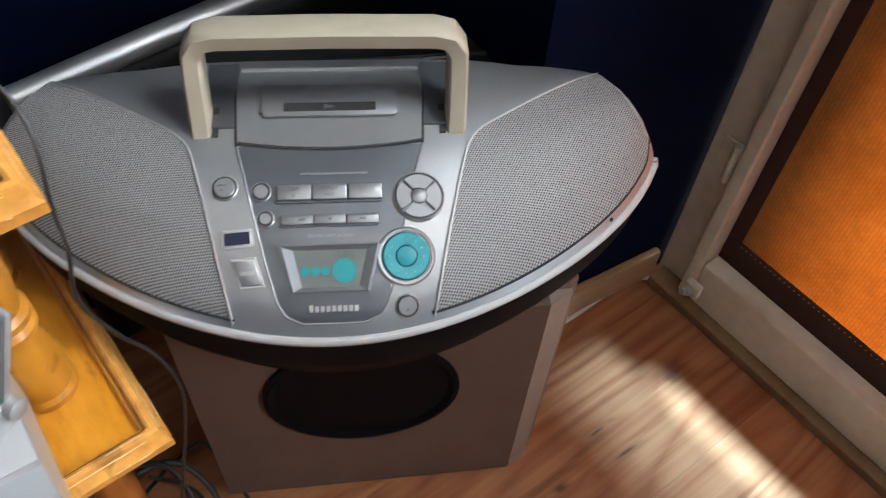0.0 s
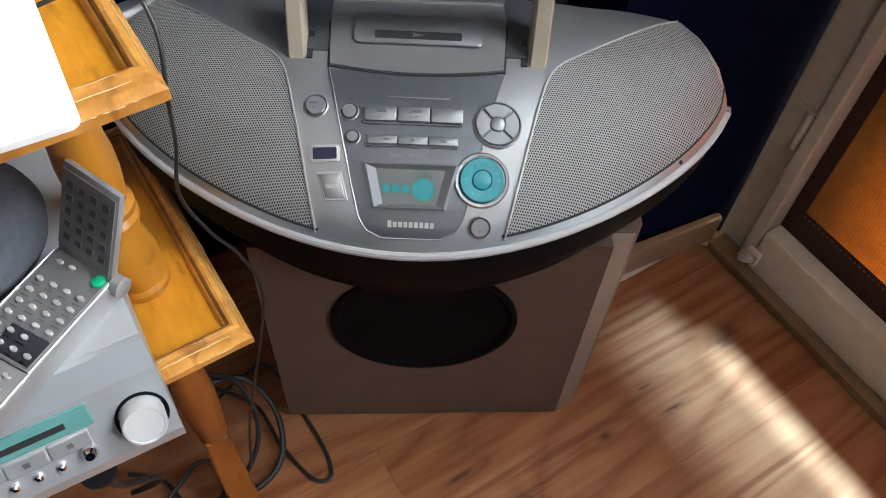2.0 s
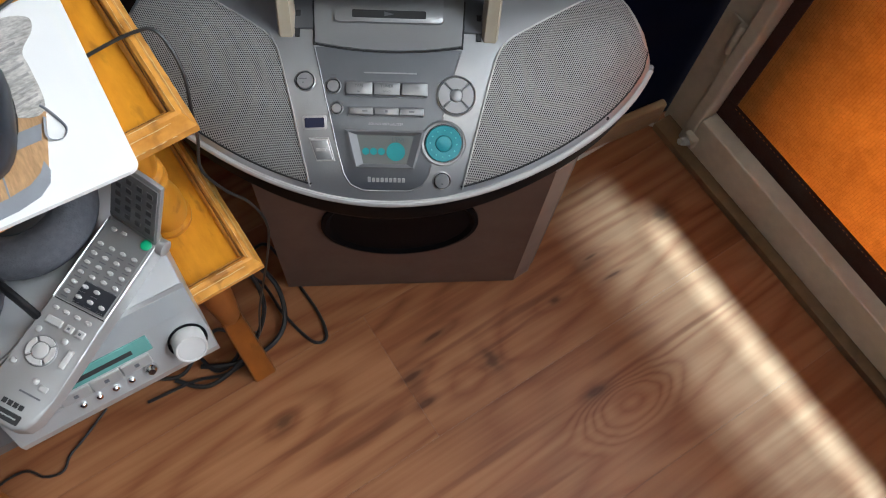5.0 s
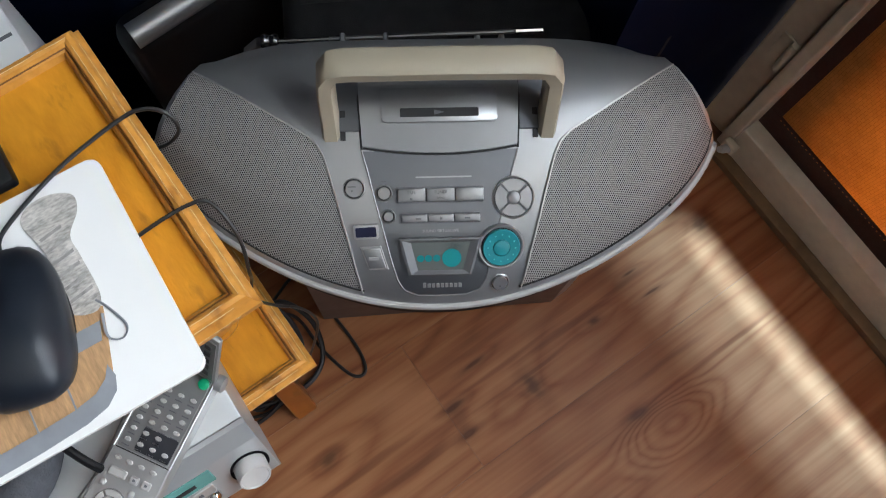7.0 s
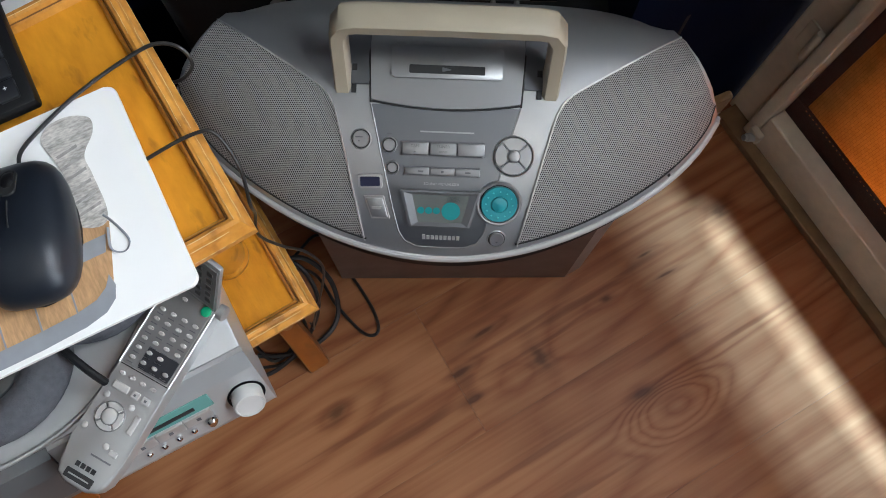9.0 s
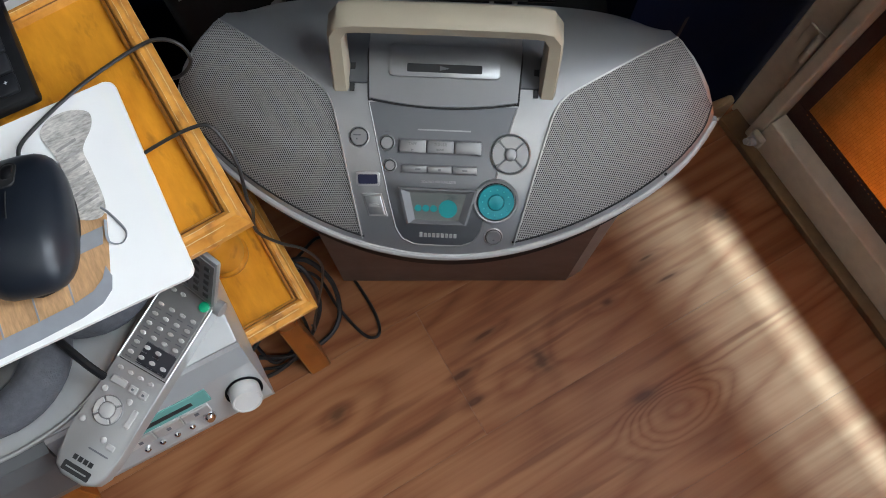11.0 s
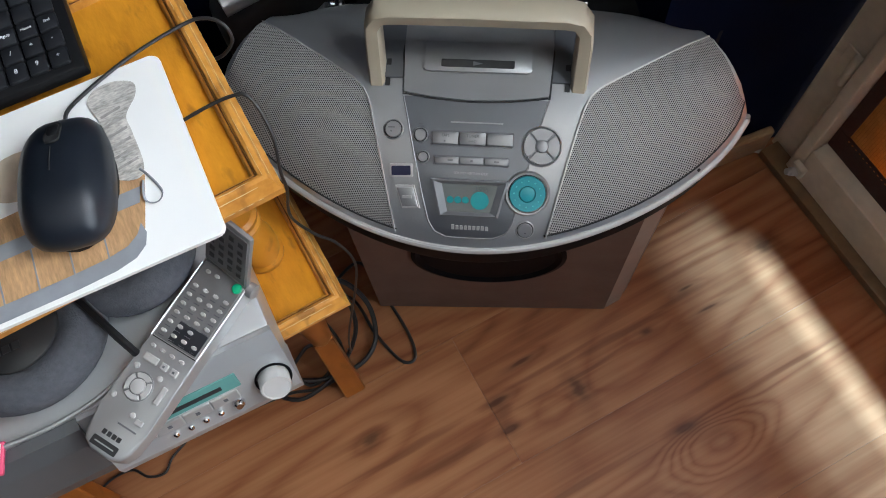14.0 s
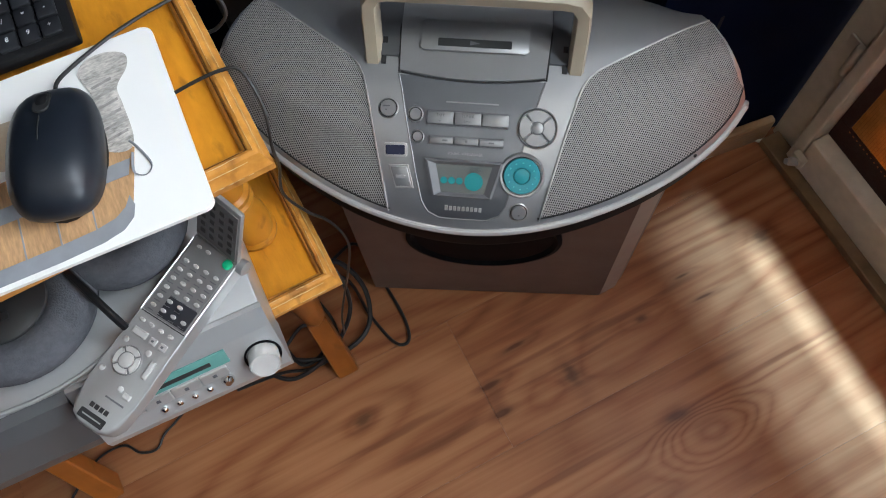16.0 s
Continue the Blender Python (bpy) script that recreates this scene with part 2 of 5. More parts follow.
    L(spread(eye, 0.6, 2.0, 1.0, 0.0), pm.inputs[0])
    L(phase, pm.inputs[2])
    L(math_node(nt, "ADD", math_node(nt, "MULTIPLY", eye, 9.0), math_node(nt, "MULTIPLY", cloud, 17.0)), pm.inputs[3])
    wavy = math_node(nt, "MULTIPLY", math_node(nt, "ADD", math_node(nt, "SINE", pm.outputs[0]), 1.0), 0.5)
    rings = math_node(nt, "POWER", wavy, 0.55)
    v = math_node(nt, "ADD", math_node(nt, "MULTIPLY", rings, 0.15), math_node(nt, "MULTIPLY", fine, 0.28))
    v = math_node(nt, "ADD", v, math_node(nt, "ADD", math_node(nt, "MULTIPLY", cloud, 0.46), 0.180))
    v = math_node(nt, "ADD", v, math_node(nt, "MULTIPLY", info.outputs["Random"], 0.08))
    ramp = nt.nodes.new("ShaderNodeValToRGB")
    cr = ramp.color_ramp
    cr.elements[0].position, cr.elements[0].color = 0.37, (0.098, 0.0235, 0.0075, 1)
    cr.elements[1].position, cr.elements[1].color = 0.80, (0.390, 0.172, 0.076, 1)
    e = cr.elements.new(0.56)
    e.color = (0.236, 0.083, 0.0325, 1)
    L(v, ramp.inputs[0])
    color = tint((0.105, 0.026, 0.009), math_node(nt, "MULTIPLY", spread(red, 0.58, 0.78, 0.0, 1.0), 0.30), ramp.outputs[0])
    color = tint((0.085, 0.021, 0.008), math_node(nt, "MULTIPLY", spread(math_node(nt, "ADD", streak, math_node(nt, "SUBTRACT", fine, 0.5)), 0.2, 1.35, 1.0, 0.0), 0.42), color)
    rough_near = math_node(nt, "ADD", near, math_node(nt, "MULTIPLY", math_node(nt, "SUBTRACT", fine, 0.5), 1.2))
    color = tint((0.13, 0.045, 0.018), math_node(nt, "MULTIPLY", spread(rough_near, 0.8, 2.6, 1.0, 0.0), 0.45), color)
    color = tint((0.052, 0.017, 0.008), math_node(nt, "MULTIPLY", spread(rough_near, 0.25, 1.15, 1.0, 0.0), 0.62), color)
    L(color, b.inputs["Base Color"])
    b.inputs["Roughness"].default_value = 0.40
    b.inputs["Specular IOR Level"].default_value = 0.22
    bp = nt.nodes.new("ShaderNodeBump")
    bp.inputs["Strength"].default_value, bp.inputs["Distance"].default_value = 0.16, 0.0006
    L(fine, bp.inputs["Height"])
    L(bp.outputs[0], b.inputs["Normal"])
    return m


LAMINATE = laminate()


def perforated():
    """Silver metal mesh: a hexagonal field of fine dark holes."""
    m = bpy.data.materials.new("perforated_silver_metal")
    m.use_nodes = True
    nt = m.node_tree
    L = nt.links.new
    b = nt.nodes["Principled BSDF"]
    co = nt.nodes.new("ShaderNodeTexCoord")
    sep = nt.nodes.new("ShaderNodeSeparateXYZ")
    L(co.outputs["Object"], sep.inputs[0])
    pitch = 0.0018
    fields = []
    for shift in (0.0, 0.5):
        fx = math_node(nt, "SUBTRACT", math_node(nt, "FRACT", math_node(nt, "ADD", math_node(nt, "DIVIDE", sep.outputs[0], pitch), 100 + shift)), 0.5)
        fy = math_node(nt, "SUBTRACT", math_node(nt, "FRACT", math_node(nt, "ADD", math_node(nt, "DIVIDE", sep.outputs[1], pitch * 1.732), 100 + shift)), 0.5)
        d = math_node(nt, "ADD", math_node(nt, "MULTIPLY", fx, fx), math_node(nt, "MULTIPLY", math_node(nt, "MULTIPLY", fy, fy), 3.0))
        fields.append(d)
    d = math_node(nt, "MINIMUM", *fields)
    hole = nt.nodes.new("ShaderNodeMapRange")
    hole.inputs[1].default_value, hole.inputs[2].default_value, hole.inputs[3].default_value, hole.inputs[4].default_value = 0.06, 0.13, 1.0, 0.0
    L(d, hole.inputs[0])
    mix = nt.nodes.new("ShaderNodeMix")
    mix.data_type = "RGBA"
    mix.inputs[6].default_value, mix.inputs[7].default_value = (0.345, 0.332, 0.322, 1), (0.022, 0.021, 0.022, 1)
    L(hole.outputs[0], mix.inputs[0])
    L(mix.outputs[2], b.inputs["Base Color"])
    b.inputs["Metallic"].default_value, b.inputs["Roughness"].default_value = 0.4, 0.6
    bp = nt.nodes.new("ShaderNodeBump")
    bp.inputs["Strength"].default_value, bp.inputs["Distance"].default_value, bp.invert = 0.5, 0.0006, True
    L(hole.outputs[0], bp.inputs["Height"])
    L(bp.outputs[0], b.inputs["Normal"])
    return m


GRILLE = perforated()


def woven():
    """Orange blind cloth that lets light through."""
    m = mat("orange_woven_cloth", (0.58, 0.29, 0.090), 0.85, 0.0, 0.12, 60, two=(0.49, 0.23, 0.066))
    nt = m.node_tree
    L = nt.links.new
    b = nt.nodes["Principled BSDF"]
    src = b.inputs["Base Color"].links[0].from_socket
    co = nt.nodes.new("ShaderNodeTexCoord")
    br = nt.nodes.new("ShaderNodeTexBrick")
    br.inputs["Scale"].default_value = 60.0
    br.inputs["Color1"].default_value, br.inputs["Color2"].default_value, br.inputs["Mortar"].default_value = (1, 1, 1, 1), (0.90, 0.90, 0.90, 1), (0.68, 0.62, 0.56, 1)
    br.inputs["Mortar Size"].default_value = 0.014
    L(co.outputs["UV"], br.inputs["Vector"])
    mul = nt.nodes.new("ShaderNodeMix")
    mul.data_type, mul.blend_type = "RGBA", "MULTIPLY"
    mul.inputs[0].default_value = 1.0
    L(src, mul.inputs[6])
    L(br.outputs["Color"], mul.inputs[7])
    L(mul.outputs[2], b.inputs["Base Color"])
    tr = nt.nodes.new("ShaderNodeBsdfTranslucent")
    L(mul.outputs[2], tr.inputs["Color"])
    ms = nt.nodes.new("ShaderNodeMixShader")
    ms.inputs[0].default_value = 0.5
    L(b.outputs[0], ms.inputs[1])
    L(tr.outputs[0], ms.inputs[2])
    L(ms.outputs[0], nt.nodes["Material Output"].inputs["Surface"])
    return m


CLOTH = woven()


def glass():
    m = bpy.data.materials.new("window_glass")
    m.use_nodes = True
    b = m.node_tree.nodes["Principled BSDF"]
    b.inputs["Transmission Weight"].default_value, b.inputs["Roughness"].default_value, b.inputs["IOR"].default_value = 1.0, 0.0, 1.45
    return m


GLASS = glass()


def sheer(clear):
    m = mat("sun_dimming_sheer", (0.75, 0.73, 0.68), 0.9, 0.0, 0.05, 60)
    nt = m.node_tree
    tp = nt.nodes.new("ShaderNodeBsdfTransparent")
    ms = nt.nodes.new("ShaderNodeMixShader")
    ms.inputs[0].default_value = clear
    nt.links.new(nt.nodes["Principled BSDF"].outputs[0], ms.inputs[1])
    nt.links.new(tp.outputs[0], ms.inputs[2])
    nt.links.new(ms.outputs[0], nt.nodes["Material Output"].inputs["Surface"])
    return m


# three clearnesses, so the sun strip fades in steps
SHEER, SHEER_MID, SHEER_DENSE = sheer(0.60), sheer(0.52), sheer(0.32)


# ---- mesh helpers ----
def part(name, bm, material, parent=None, label="", smooth=False, m=None):
    me = bpy.data.meshes.new(name)
    bmesh.ops.recalc_face_normals(bm, faces=bm.faces)
    bm.to_mesh(me)
    bm.free()
    me.materials.append(material)
    if smooth:
        for p in me.polygons:
            p.use_smooth = True
        me.set_sharp_from_angle(angle=radians(35))
    ob = new(name, me)
    if parent is not None:
        ob.parent = parent
    if m is not None:
        ob.matrix_basis = m
    if label:
        ob["label"] = label
    return ob


def empty(name, m, label, category, group=""):
    ob = new(name)
    ob.empty_display_size = 0.05
    ob.matrix_basis = m
    return tagged(ob, label, category, group)


def box(x0, x1, y0, y1, z0, z1, bevel=0.0, seg=2, m=None):
    bm = bmesh.new()
    vs = [bm.verts.new((x, y, z)) for z in (z0, z1) for x, y in ((x0, y0), (x1, y0), (x1, y1), (x0, y1))]
    for f in ((3, 2, 1, 0), (4, 5, 6, 7), (0, 1, 5, 4), (1, 2, 6, 5), (2, 3, 7, 6), (3, 0, 4, 7)):
        bm.faces.new([vs[i] for i in f])
    if bevel:
        bmesh.ops.bevel(bm, geom=bm.edges[:], offset=bevel, segments=seg, affect="EDGES", profile=0.5)
    if m is not None:
        bmesh.ops.transform(bm, matrix=m, verts=bm.verts)
    return bm


def prism(outline, z0, z1, bevel=0.0, seg=2, m=None):
    """A plate with that outline in plan, from z0 up to z1."""
    bm = bmesh.new()
    lo = [bm.verts.new((x, y, z0)) for x, y in outline]
    hi = [bm.verts.new((x, y, z1)) for x, y in outline]
    bm.faces.new(lo[::-1])
    top = bm.faces.new(hi)
    n = len(lo)
    for i in range(n):
        bm.faces.new((lo[i], lo[(i + 1) % n], hi[(i + 1) % n], hi[i]))
    if bevel:
        bmesh.ops.bevel(bm, geom=list(top.edges), offset=bevel, segments=seg, affect="EDGES", profile=0.5)
    if m is not None:
        bmesh.ops.transform(bm, matrix=m, verts=bm.verts)
    return bm


def rounded(x0, x1, y0, y1, r, n=5):
    pts = []
    for cx, cy, a0 in ((x1 - r, y0 + r, -90), (x1 - r, y1 - r, 0), (x0 + r, y1 - r, 90), (x0 + r, y0 + r, 180)):
        for i in range(n + 1):
            a = radians(a0 + 90 * i / n)
            pts.append((cx + r * math.cos(a), cy + r * math.sin(a)))
    return pts


def circle(cx, cy, rx, ry=None, n=28, a0=0, a1=360):
    ry = ry or rx
    closed = a1 - a0 >= 360
    k = n if closed else n + 1
    return [(cx + rx * math.cos(radians(a0 + (a1 - a0) * i / n)), cy + ry * math.sin(radians(a0 + (a1 - a0) * i / n))) for i in range(k)]


def lathe(profile, n=32, m=None):
    """Turned shape from (radius, z) pairs."""
    bm = bmesh.new()
    rings = []
    for r, z in profile:
        if r < 1e-6:
            rings.append([bm.verts.new((0, 0, z))])
        else:
            rings.append([bm.verts.new((r * math.cos(2 * math.pi * i / n), r * math.sin(2 * math.pi * i / n), z)) for i in range(n)])
    for a, b in zip(rings, rings[1:]):
        for i in range(n):
            j = (i + 1) % n
            if len(a) == 1 and len(b) > 1:
                bm.faces.new((a[0], b[i], b[j]))
            elif len(b) == 1 and len(a) > 1:
                bm.faces.new((a[i], b[0], a[j]))
            elif len(a) > 1:
                bm.faces.new((a[i], a[j], b[j], b[i]))
    for ring, flip in ((rings[0], True), (rings[-1], False)):
        if len(ring) > 1:
            bm.faces.new(ring[::-1] if flip else ring)
    if m is not None:
        bmesh.ops.transform(bm, matrix=m, verts=bm.verts)
    return bm


def smooth_path(pts, steps=8):
    pts = [Vector(p) for p in pts]
    out = []
    for i in range(len(pts) - 1):
        p0, p1, p2, p3 = pts[max(i - 1, 0)], pts[i], pts[i + 1], pts[min(i + 2, len(pts) - 1)]
        for k in range(steps):
            t = k / steps
            out.append(0.5 * ((2 * p1) + (p2 - p0) * t + (2 * p0 - 5 * p1 + 4 * p2 - p3) * t * t + (3 * p1 - p0 - 3 * p2 + p3) * t ** 3))
    return out + [pts[-1]]


def tube(pts, r, n=8, steps=8, flat=1.0):
    """A cable along smoothed points."""
    path = smooth_path(pts, steps) if steps else [Vector(p) for p in pts]
    bm = bmesh.new()
    rings = []
    side = None
    for i, p in enumerate(path):
        d = (path[min(i + 1, len(path) - 1)] - path[max(i - 1, 0)]).normalized()
        if side is None:
            side = d.orthogonal().normalized()
        side = (side - d * side.dot(d)).normalized()
        up = d.cross(side)
        rings.append([bm.verts.new(p + side * (r * math.cos(2 * math.pi * k / n)) + up * (r * flat * math.sin(2 * math.pi * k / n))) for k in range(n)])
    for a, b in zip(rings, rings[1:]):
        for k in range(n):
            bm.faces.new((a[k], a[(k + 1) % n], b[(k + 1) % n], b[k]))
    bm.faces.new(rings[0][::-1])
    bm.faces.new(rings[-1])
    return bm


def grid_sheet(rows, thick):
    """A closed skin over rows of points, thick metres deep downwards."""
    bm = bmesh.new()
    top = [[bm.verts.new(p) for p in row] for row in rows]
    low = [[bm.verts.new((p[0], p[1], p[2] - thick)) for p in row] for row in rows]
    h, w = len(rows), len(rows[0])
    for i in range(h - 1):
        for j in range(w - 1):
            bm.faces.new((top[i][j], top[i][j + 1], top[i + 1][j + 1], top[i + 1][j]))
            bm.faces.new((low[i][j], low[i + 1][j], low[i + 1][j + 1], low[i][j + 1]))
    for i in range(h - 1):
        for j in (0, w - 1):
            bm.faces.new((top[i][j], top[i + 1][j], low[i + 1][j], low[i][j]))
    for j in range(w - 1):
        for i in (0, h - 1):
            bm.faces.new((top[i][j], top[i][j + 1], low[i][j + 1], low[i][j]))
    return bm


def writing(name, text, size, material, parent, m, label=""):
    """Raised letters in the built-in font, centred at m."""
    cu = bpy.data.curves.new(name, "FONT")
    cu.body, cu.size, cu.align_x, cu.align_y, cu.extrude = text, size, "CENTER", "CENTER", 0.00015
    tmp = bpy.data.objects.new(name, cu)
    me = bpy.data.meshes.new_from_object(tmp)
    bpy.data.objects.remove(tmp)
    bpy.data.curves.remove(cu)
    me.materials.append(material)
    ob = new(name, me)
    ob.parent, ob.matrix_basis = parent, m
    if label:
        ob["label"] = label
    return ob


# ---- the room ----
M_DOOR = Matrix.Translation(CORNER) @ Matrix.Rotation(math.atan2(DOOR_DIR.y, DOOR_DIR.x), 4, "Z")
M_BACK = Matrix.Translation(CORNER) @ Matrix.Rotation(math.atan2(BACK_DIR.y, BACK_DIR.x), 4, "Z")


def structure(name, bm, material, label, m=None, category="wall"):
    return tagged(part(name, bm, material, None, m=m), label, category, kind="structure")


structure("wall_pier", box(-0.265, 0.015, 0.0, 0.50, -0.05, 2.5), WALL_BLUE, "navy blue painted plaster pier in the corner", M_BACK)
structure("wall_back", box(-3.2, -0.266, 0.40, 0.60, -0.05, 2.5), WALL_BLUE, "navy blue painted plaster wall", M_BACK)
# the window and the wall round it are unseen, added for the lamp
for nm, x0, x1, z0, z1 in (("wall_over_door", -0.3, 0.80, 2.02, 2.5), ("wall_beside_door", 0.80, 1.0, 0, 2.5), ("wall_under_window", 1.0, 2.1, 0, 0.85),
                           ("wall_over_window", 1.0, 2.1, 2.1, 2.5), ("wall_window_end", 2.1, 2.9, 0, 2.5)):
    structure(nm, box(x0, x1, 0.0, 0.25, z0, z1), WALL_BLUE, "navy blue painted plaster wall with the door and an unseen added window", M_DOOR)
# unseen rear wall, added so its slit cuts the sun to a floor strip
for nm, y0, y1, z0, z1 in (("sun_mask_east", -0.117, 0.25, 0, 2.5), ("sun_mask_west", -2.9, -0.258, 0, 2.5), ("sun_mask_low", -0.258, -0.117, 0, 0.95),
                           ("sun_mask_high", -0.258, -0.147, 1.80, 2.5), ("sun_mask_corner", -0.1468, -0.117, 1.75, 2.5)):
    structure(nm, box(2.60, 2.72, y0, y1, z0, z1), WALL_BLUE, "unseen navy wall with a slit added to shape the sun strip", M_DOOR)
# left wall and ceiling are unseen, added; the navy keeps bounced light low
structure("unseen_wall_left", box(-2.5, 2.9, -2.9, -2.7, 0, 2.5), WALL_BLUE, "navy blue painted plaster wall", M_DOOR)
structure("ceiling", box(-3.0, 3.2, -3.2, 0.4, 2.5, 2.6), WALL_WHITE, "plain white painted ceiling", M_DOOR, "ceiling")
# unseen sheets added in the slit to soften the sun strip's left side
for nm, y0, y1, cloth_mat in (("curtain", -0.188, -0.147, SHEER), ("sun_dimmer_mid", -0.226, -0.1882, SHEER_MID), ("sun_dimmer_dense", -0.268, -0.2262, SHEER_DENSE)):
    structure(nm, grid_sheet([[(2.59 + 0.006 * math.sin(i * 1.3), y0 + (y1 - y0) * i / 20, z) for i in range(21)] for z in (0.9, 1.4, 1.85)], 0.0006), cloth_mat,
              "unseen white sheer sheet added to dim the sun beside the gap", M_DOOR, "curtain")

# balcony door: cream jamb, leaf with a cloth panel below and unseen glass above
# jamb's unseen outdoor depth is stretched to shade the blind's left side
structure("door_jamb", box(0.004, 0.044, -0.004, 0.36, 0.0, 2.02, 0.003), CREAM, "cream painted wooden door jamb, scuffed", M_DOOR, "door frame")
structure("door_jamb_end", box(0.76, 0.80, -0.004, 0.10, 0.0, 2.02, 0.003), CREAM, "cream painted wooden door jamb, scuffed", M_DOOR, "door frame")
door = empty("door_1", M_DOOR, "cream painted balcony door with an orange woven blind", "door")
door["kind"] = "structure"
LF = -0.019  # the leaf stands proud of the jamb
part("stile", box(0.048, 0.0665, LF, 0.030, 0.016, 2.0, 0.003), CREAM, door)
part("stile", box(0.715, 0.757, LF, 0.030, 0.016, 2.0, 0.003), CREAM, door)
part("bottom_rail", box(0.067, 0.7145, LF + 0.0005, 0.030, 0.016, 0.088, 0.003), CREAM, door)
part("middle_rail", box(0.067, 0.7145, LF + 0.002, 0.030, 1.02, 1.08, 0.003), CREAM, door)
part("top_rail", box(0.067, 0.7145, LF + 0.002, 0.030, 1.94, 2.0, 0.003), CREAM, door)
pane = part("pane", box(0.0675, 0.714, 0.006, 0.010, 1.081, 1.939), GLASS, door, "clear glass pane")
pane.visible_shadow = False
cloth = part("blind_cloth", box(0.0672, 0.7143, 0.010, 0.0115, 0.0885, 1.0195), CLOTH, door, "orange woven cloth")
uv = cloth.data.uv_layers.new(name="UVMap")
for lp in cloth.data.loops:
    c = cloth.data.vertices[lp.vertex_index].co
    uv.data[lp.index].uv = (c.z, c.x)
part("hem", box(0.0675, 0.714, 0.006, 0.0095, 0.0885, 0.131, 0.001), BROWN_HEM_SHADE, door, "dark brown stitched hem")
# no hem here: a dark strip painted in for the shade beside the stile
part("side_shade_strip", box(0.0675, 0.0860, 0.006, 0.0094, 0.1315, 1.0195, 0.001), BROWN_HEM_SHADE, door, "dark brown strip standing in for shade at the blind's side")
bm = bmesh.new()
for k in range(88):
    a = box(0.088 + 0.007 * k, 0.0905 + 0.007 * k, 0.0048, 0.0059, 0.1275, 0.1283)
    me = bpy.data.meshes.new("t")
    a.to_mesh(me)
    a.free()
    bm.from_mesh(me)
    bpy.data.meshes.remove(me)
part("stitching", bm, STITCH, door, "orange thread stitches")
# hinges and the catch at the foot of the leaf
hinge = empty("hinge", M_DOOR @ pose(0.0405, -0.0115, 0.242), "cream painted pin hinge on the door jamb", "hinge")
part("barrel", lathe([(0.0, -0.028), (0.0045, -0.0275), (0.0058, -0.025), (0.0058, -0.0005), (0.0052, 0.0), (0.0058, 0.0005), (0.0058, 0.025), (0.0045, 0.0275), (0.0, 0.028)], 16), CREAM, hinge, smooth=True)
part("leaf_plate", box(-0.022, 0.003, 0.0042, 0.0073, -0.024, 0.024, 0.001), CREAM, hinge)
catch = empty("door_catch", M_DOOR @ pose(0.069, -0.0345, 0.047, 0, 0, 0), "chipped cream metal catch at the foot of the door", "door catch")
part("pin", lathe([(0.005, -0.010), (0.0062, -0.008), (0.0062, 0.005), (0.0045, 0.007), (0.0045, 0.011), (0.0, 0.012)], 16, pose(0, 0, 0, 70, 0, -20)), KEY_LIGHT, catch, smooth=True)
part("base", box(-0.010, 0.012, 0.004, 0.0148, -0.012, 0.010, 0.003), CREAM, catch)

structure("moulding", box(0.012, 2.6, -0.034, -0.0023, 0.0, 0.0152, 0.002), MOULDING, "dark brown wooden floor moulding", M_DOOR, "moulding")
structure("baseboard", box(-0.277, -0.019, -0.013, -0.0005, 0.0, 0.056, 0.004), BOARD, "light brown wooden skirting board", M_BACK, "baseboard")

# ---- floor of laminate planks ----
M_FLOOR = pose(0.443, 0.400, 0.0, 0, 0, 35.3)
floor = structure("floor", box(-2.76, 0.119, -2.47, 0.60, -0.10, -0.0085), MOULDING, "brown oak laminate plank floor", M_FLOOR, "floor")
rng = random.Random(5)
for row in range(-13, 3):
    start = {0: -0.44, -1: 0.46, -2: 0.16, -3: 0.34}.get(row, -0.44 + rng.uniform(0.25, 1.05))
    for k in range(-3, 1):
        x1 = min(start + 1.28 * k + 1.2799, 0.118)
        x0 = max(start + 1.28 * k, -2.74)
        if x1 < x0 + 0.05:
            continue
        bm = box(x0 + 0.0001, x1, row * 0.19 + 0.0001, row * 0.19 + 0.1899, -0.008, 0.0)
        top = max(bm.faces, key=lambda f: f.calc_center_median().z)
        bmesh.ops.bevel(bm, geom=list(top.edges), offset=0.00022, segments=1, affect="EDGES")
        part("plank", bm, LAMINATE, floor)

# ---- black screen and white box behind the table ----
tv = empty("flat_screen", pose(-0.282, 0.516, 0, 0, 0, 38), "black flat screen with a silver edge leaning behind the radio", "television")
part("housing", box(0.0, 0.62, 0.004, 0.05, 0.0, 0.388, 0.02, 4), BLACK, tv, smooth=True)
part("silver_edge", tube([(0.012, 0.012, 0.393), (0.2, 0.012, 0.396), (0.61, 0.012, 0.393)], 0.013, 14, 6), SILVER, tv, "silver rounded edge bar", True)
bag = empty("black_bag", pose(0.02, 0.535, 0, 0, 0, 6), "soft black cloth bag standing behind the radio", "bag")
part("body", box(-0.16, 0.24, 0.0, 0.10, 0.0, 0.40, 0.03, 4), BLACK_SOFT, bag, smooth=True)
part("zip", tube([(-0.14, 0.05, 0.4005), (0.04, 0.05, 0.4015), (0.22, 0.05, 0.4005)], 0.003, 6, 4, 0.5), BLACK, bag)
carton = empty("white_box", pose(-0.325, 0.468, 0, 0, 0, 36), "white box with dark line print behind the table", "box")
part("body", box(-0.30, 0.0, -0.02, 0.12, 0.0, 0.50, 0.002), PAPER, carton)
for k in range(3):
    part("printed_line", box(-0.28, -0.004, 0.01 + 0.04 * k, 0.013 + 0.04 * k, 0.5, 0.5006), PRINT, carton)

# ---- subwoofer ----
SW, SB, SD, SH = 0.3245, 0.307, 0.27, 0.336
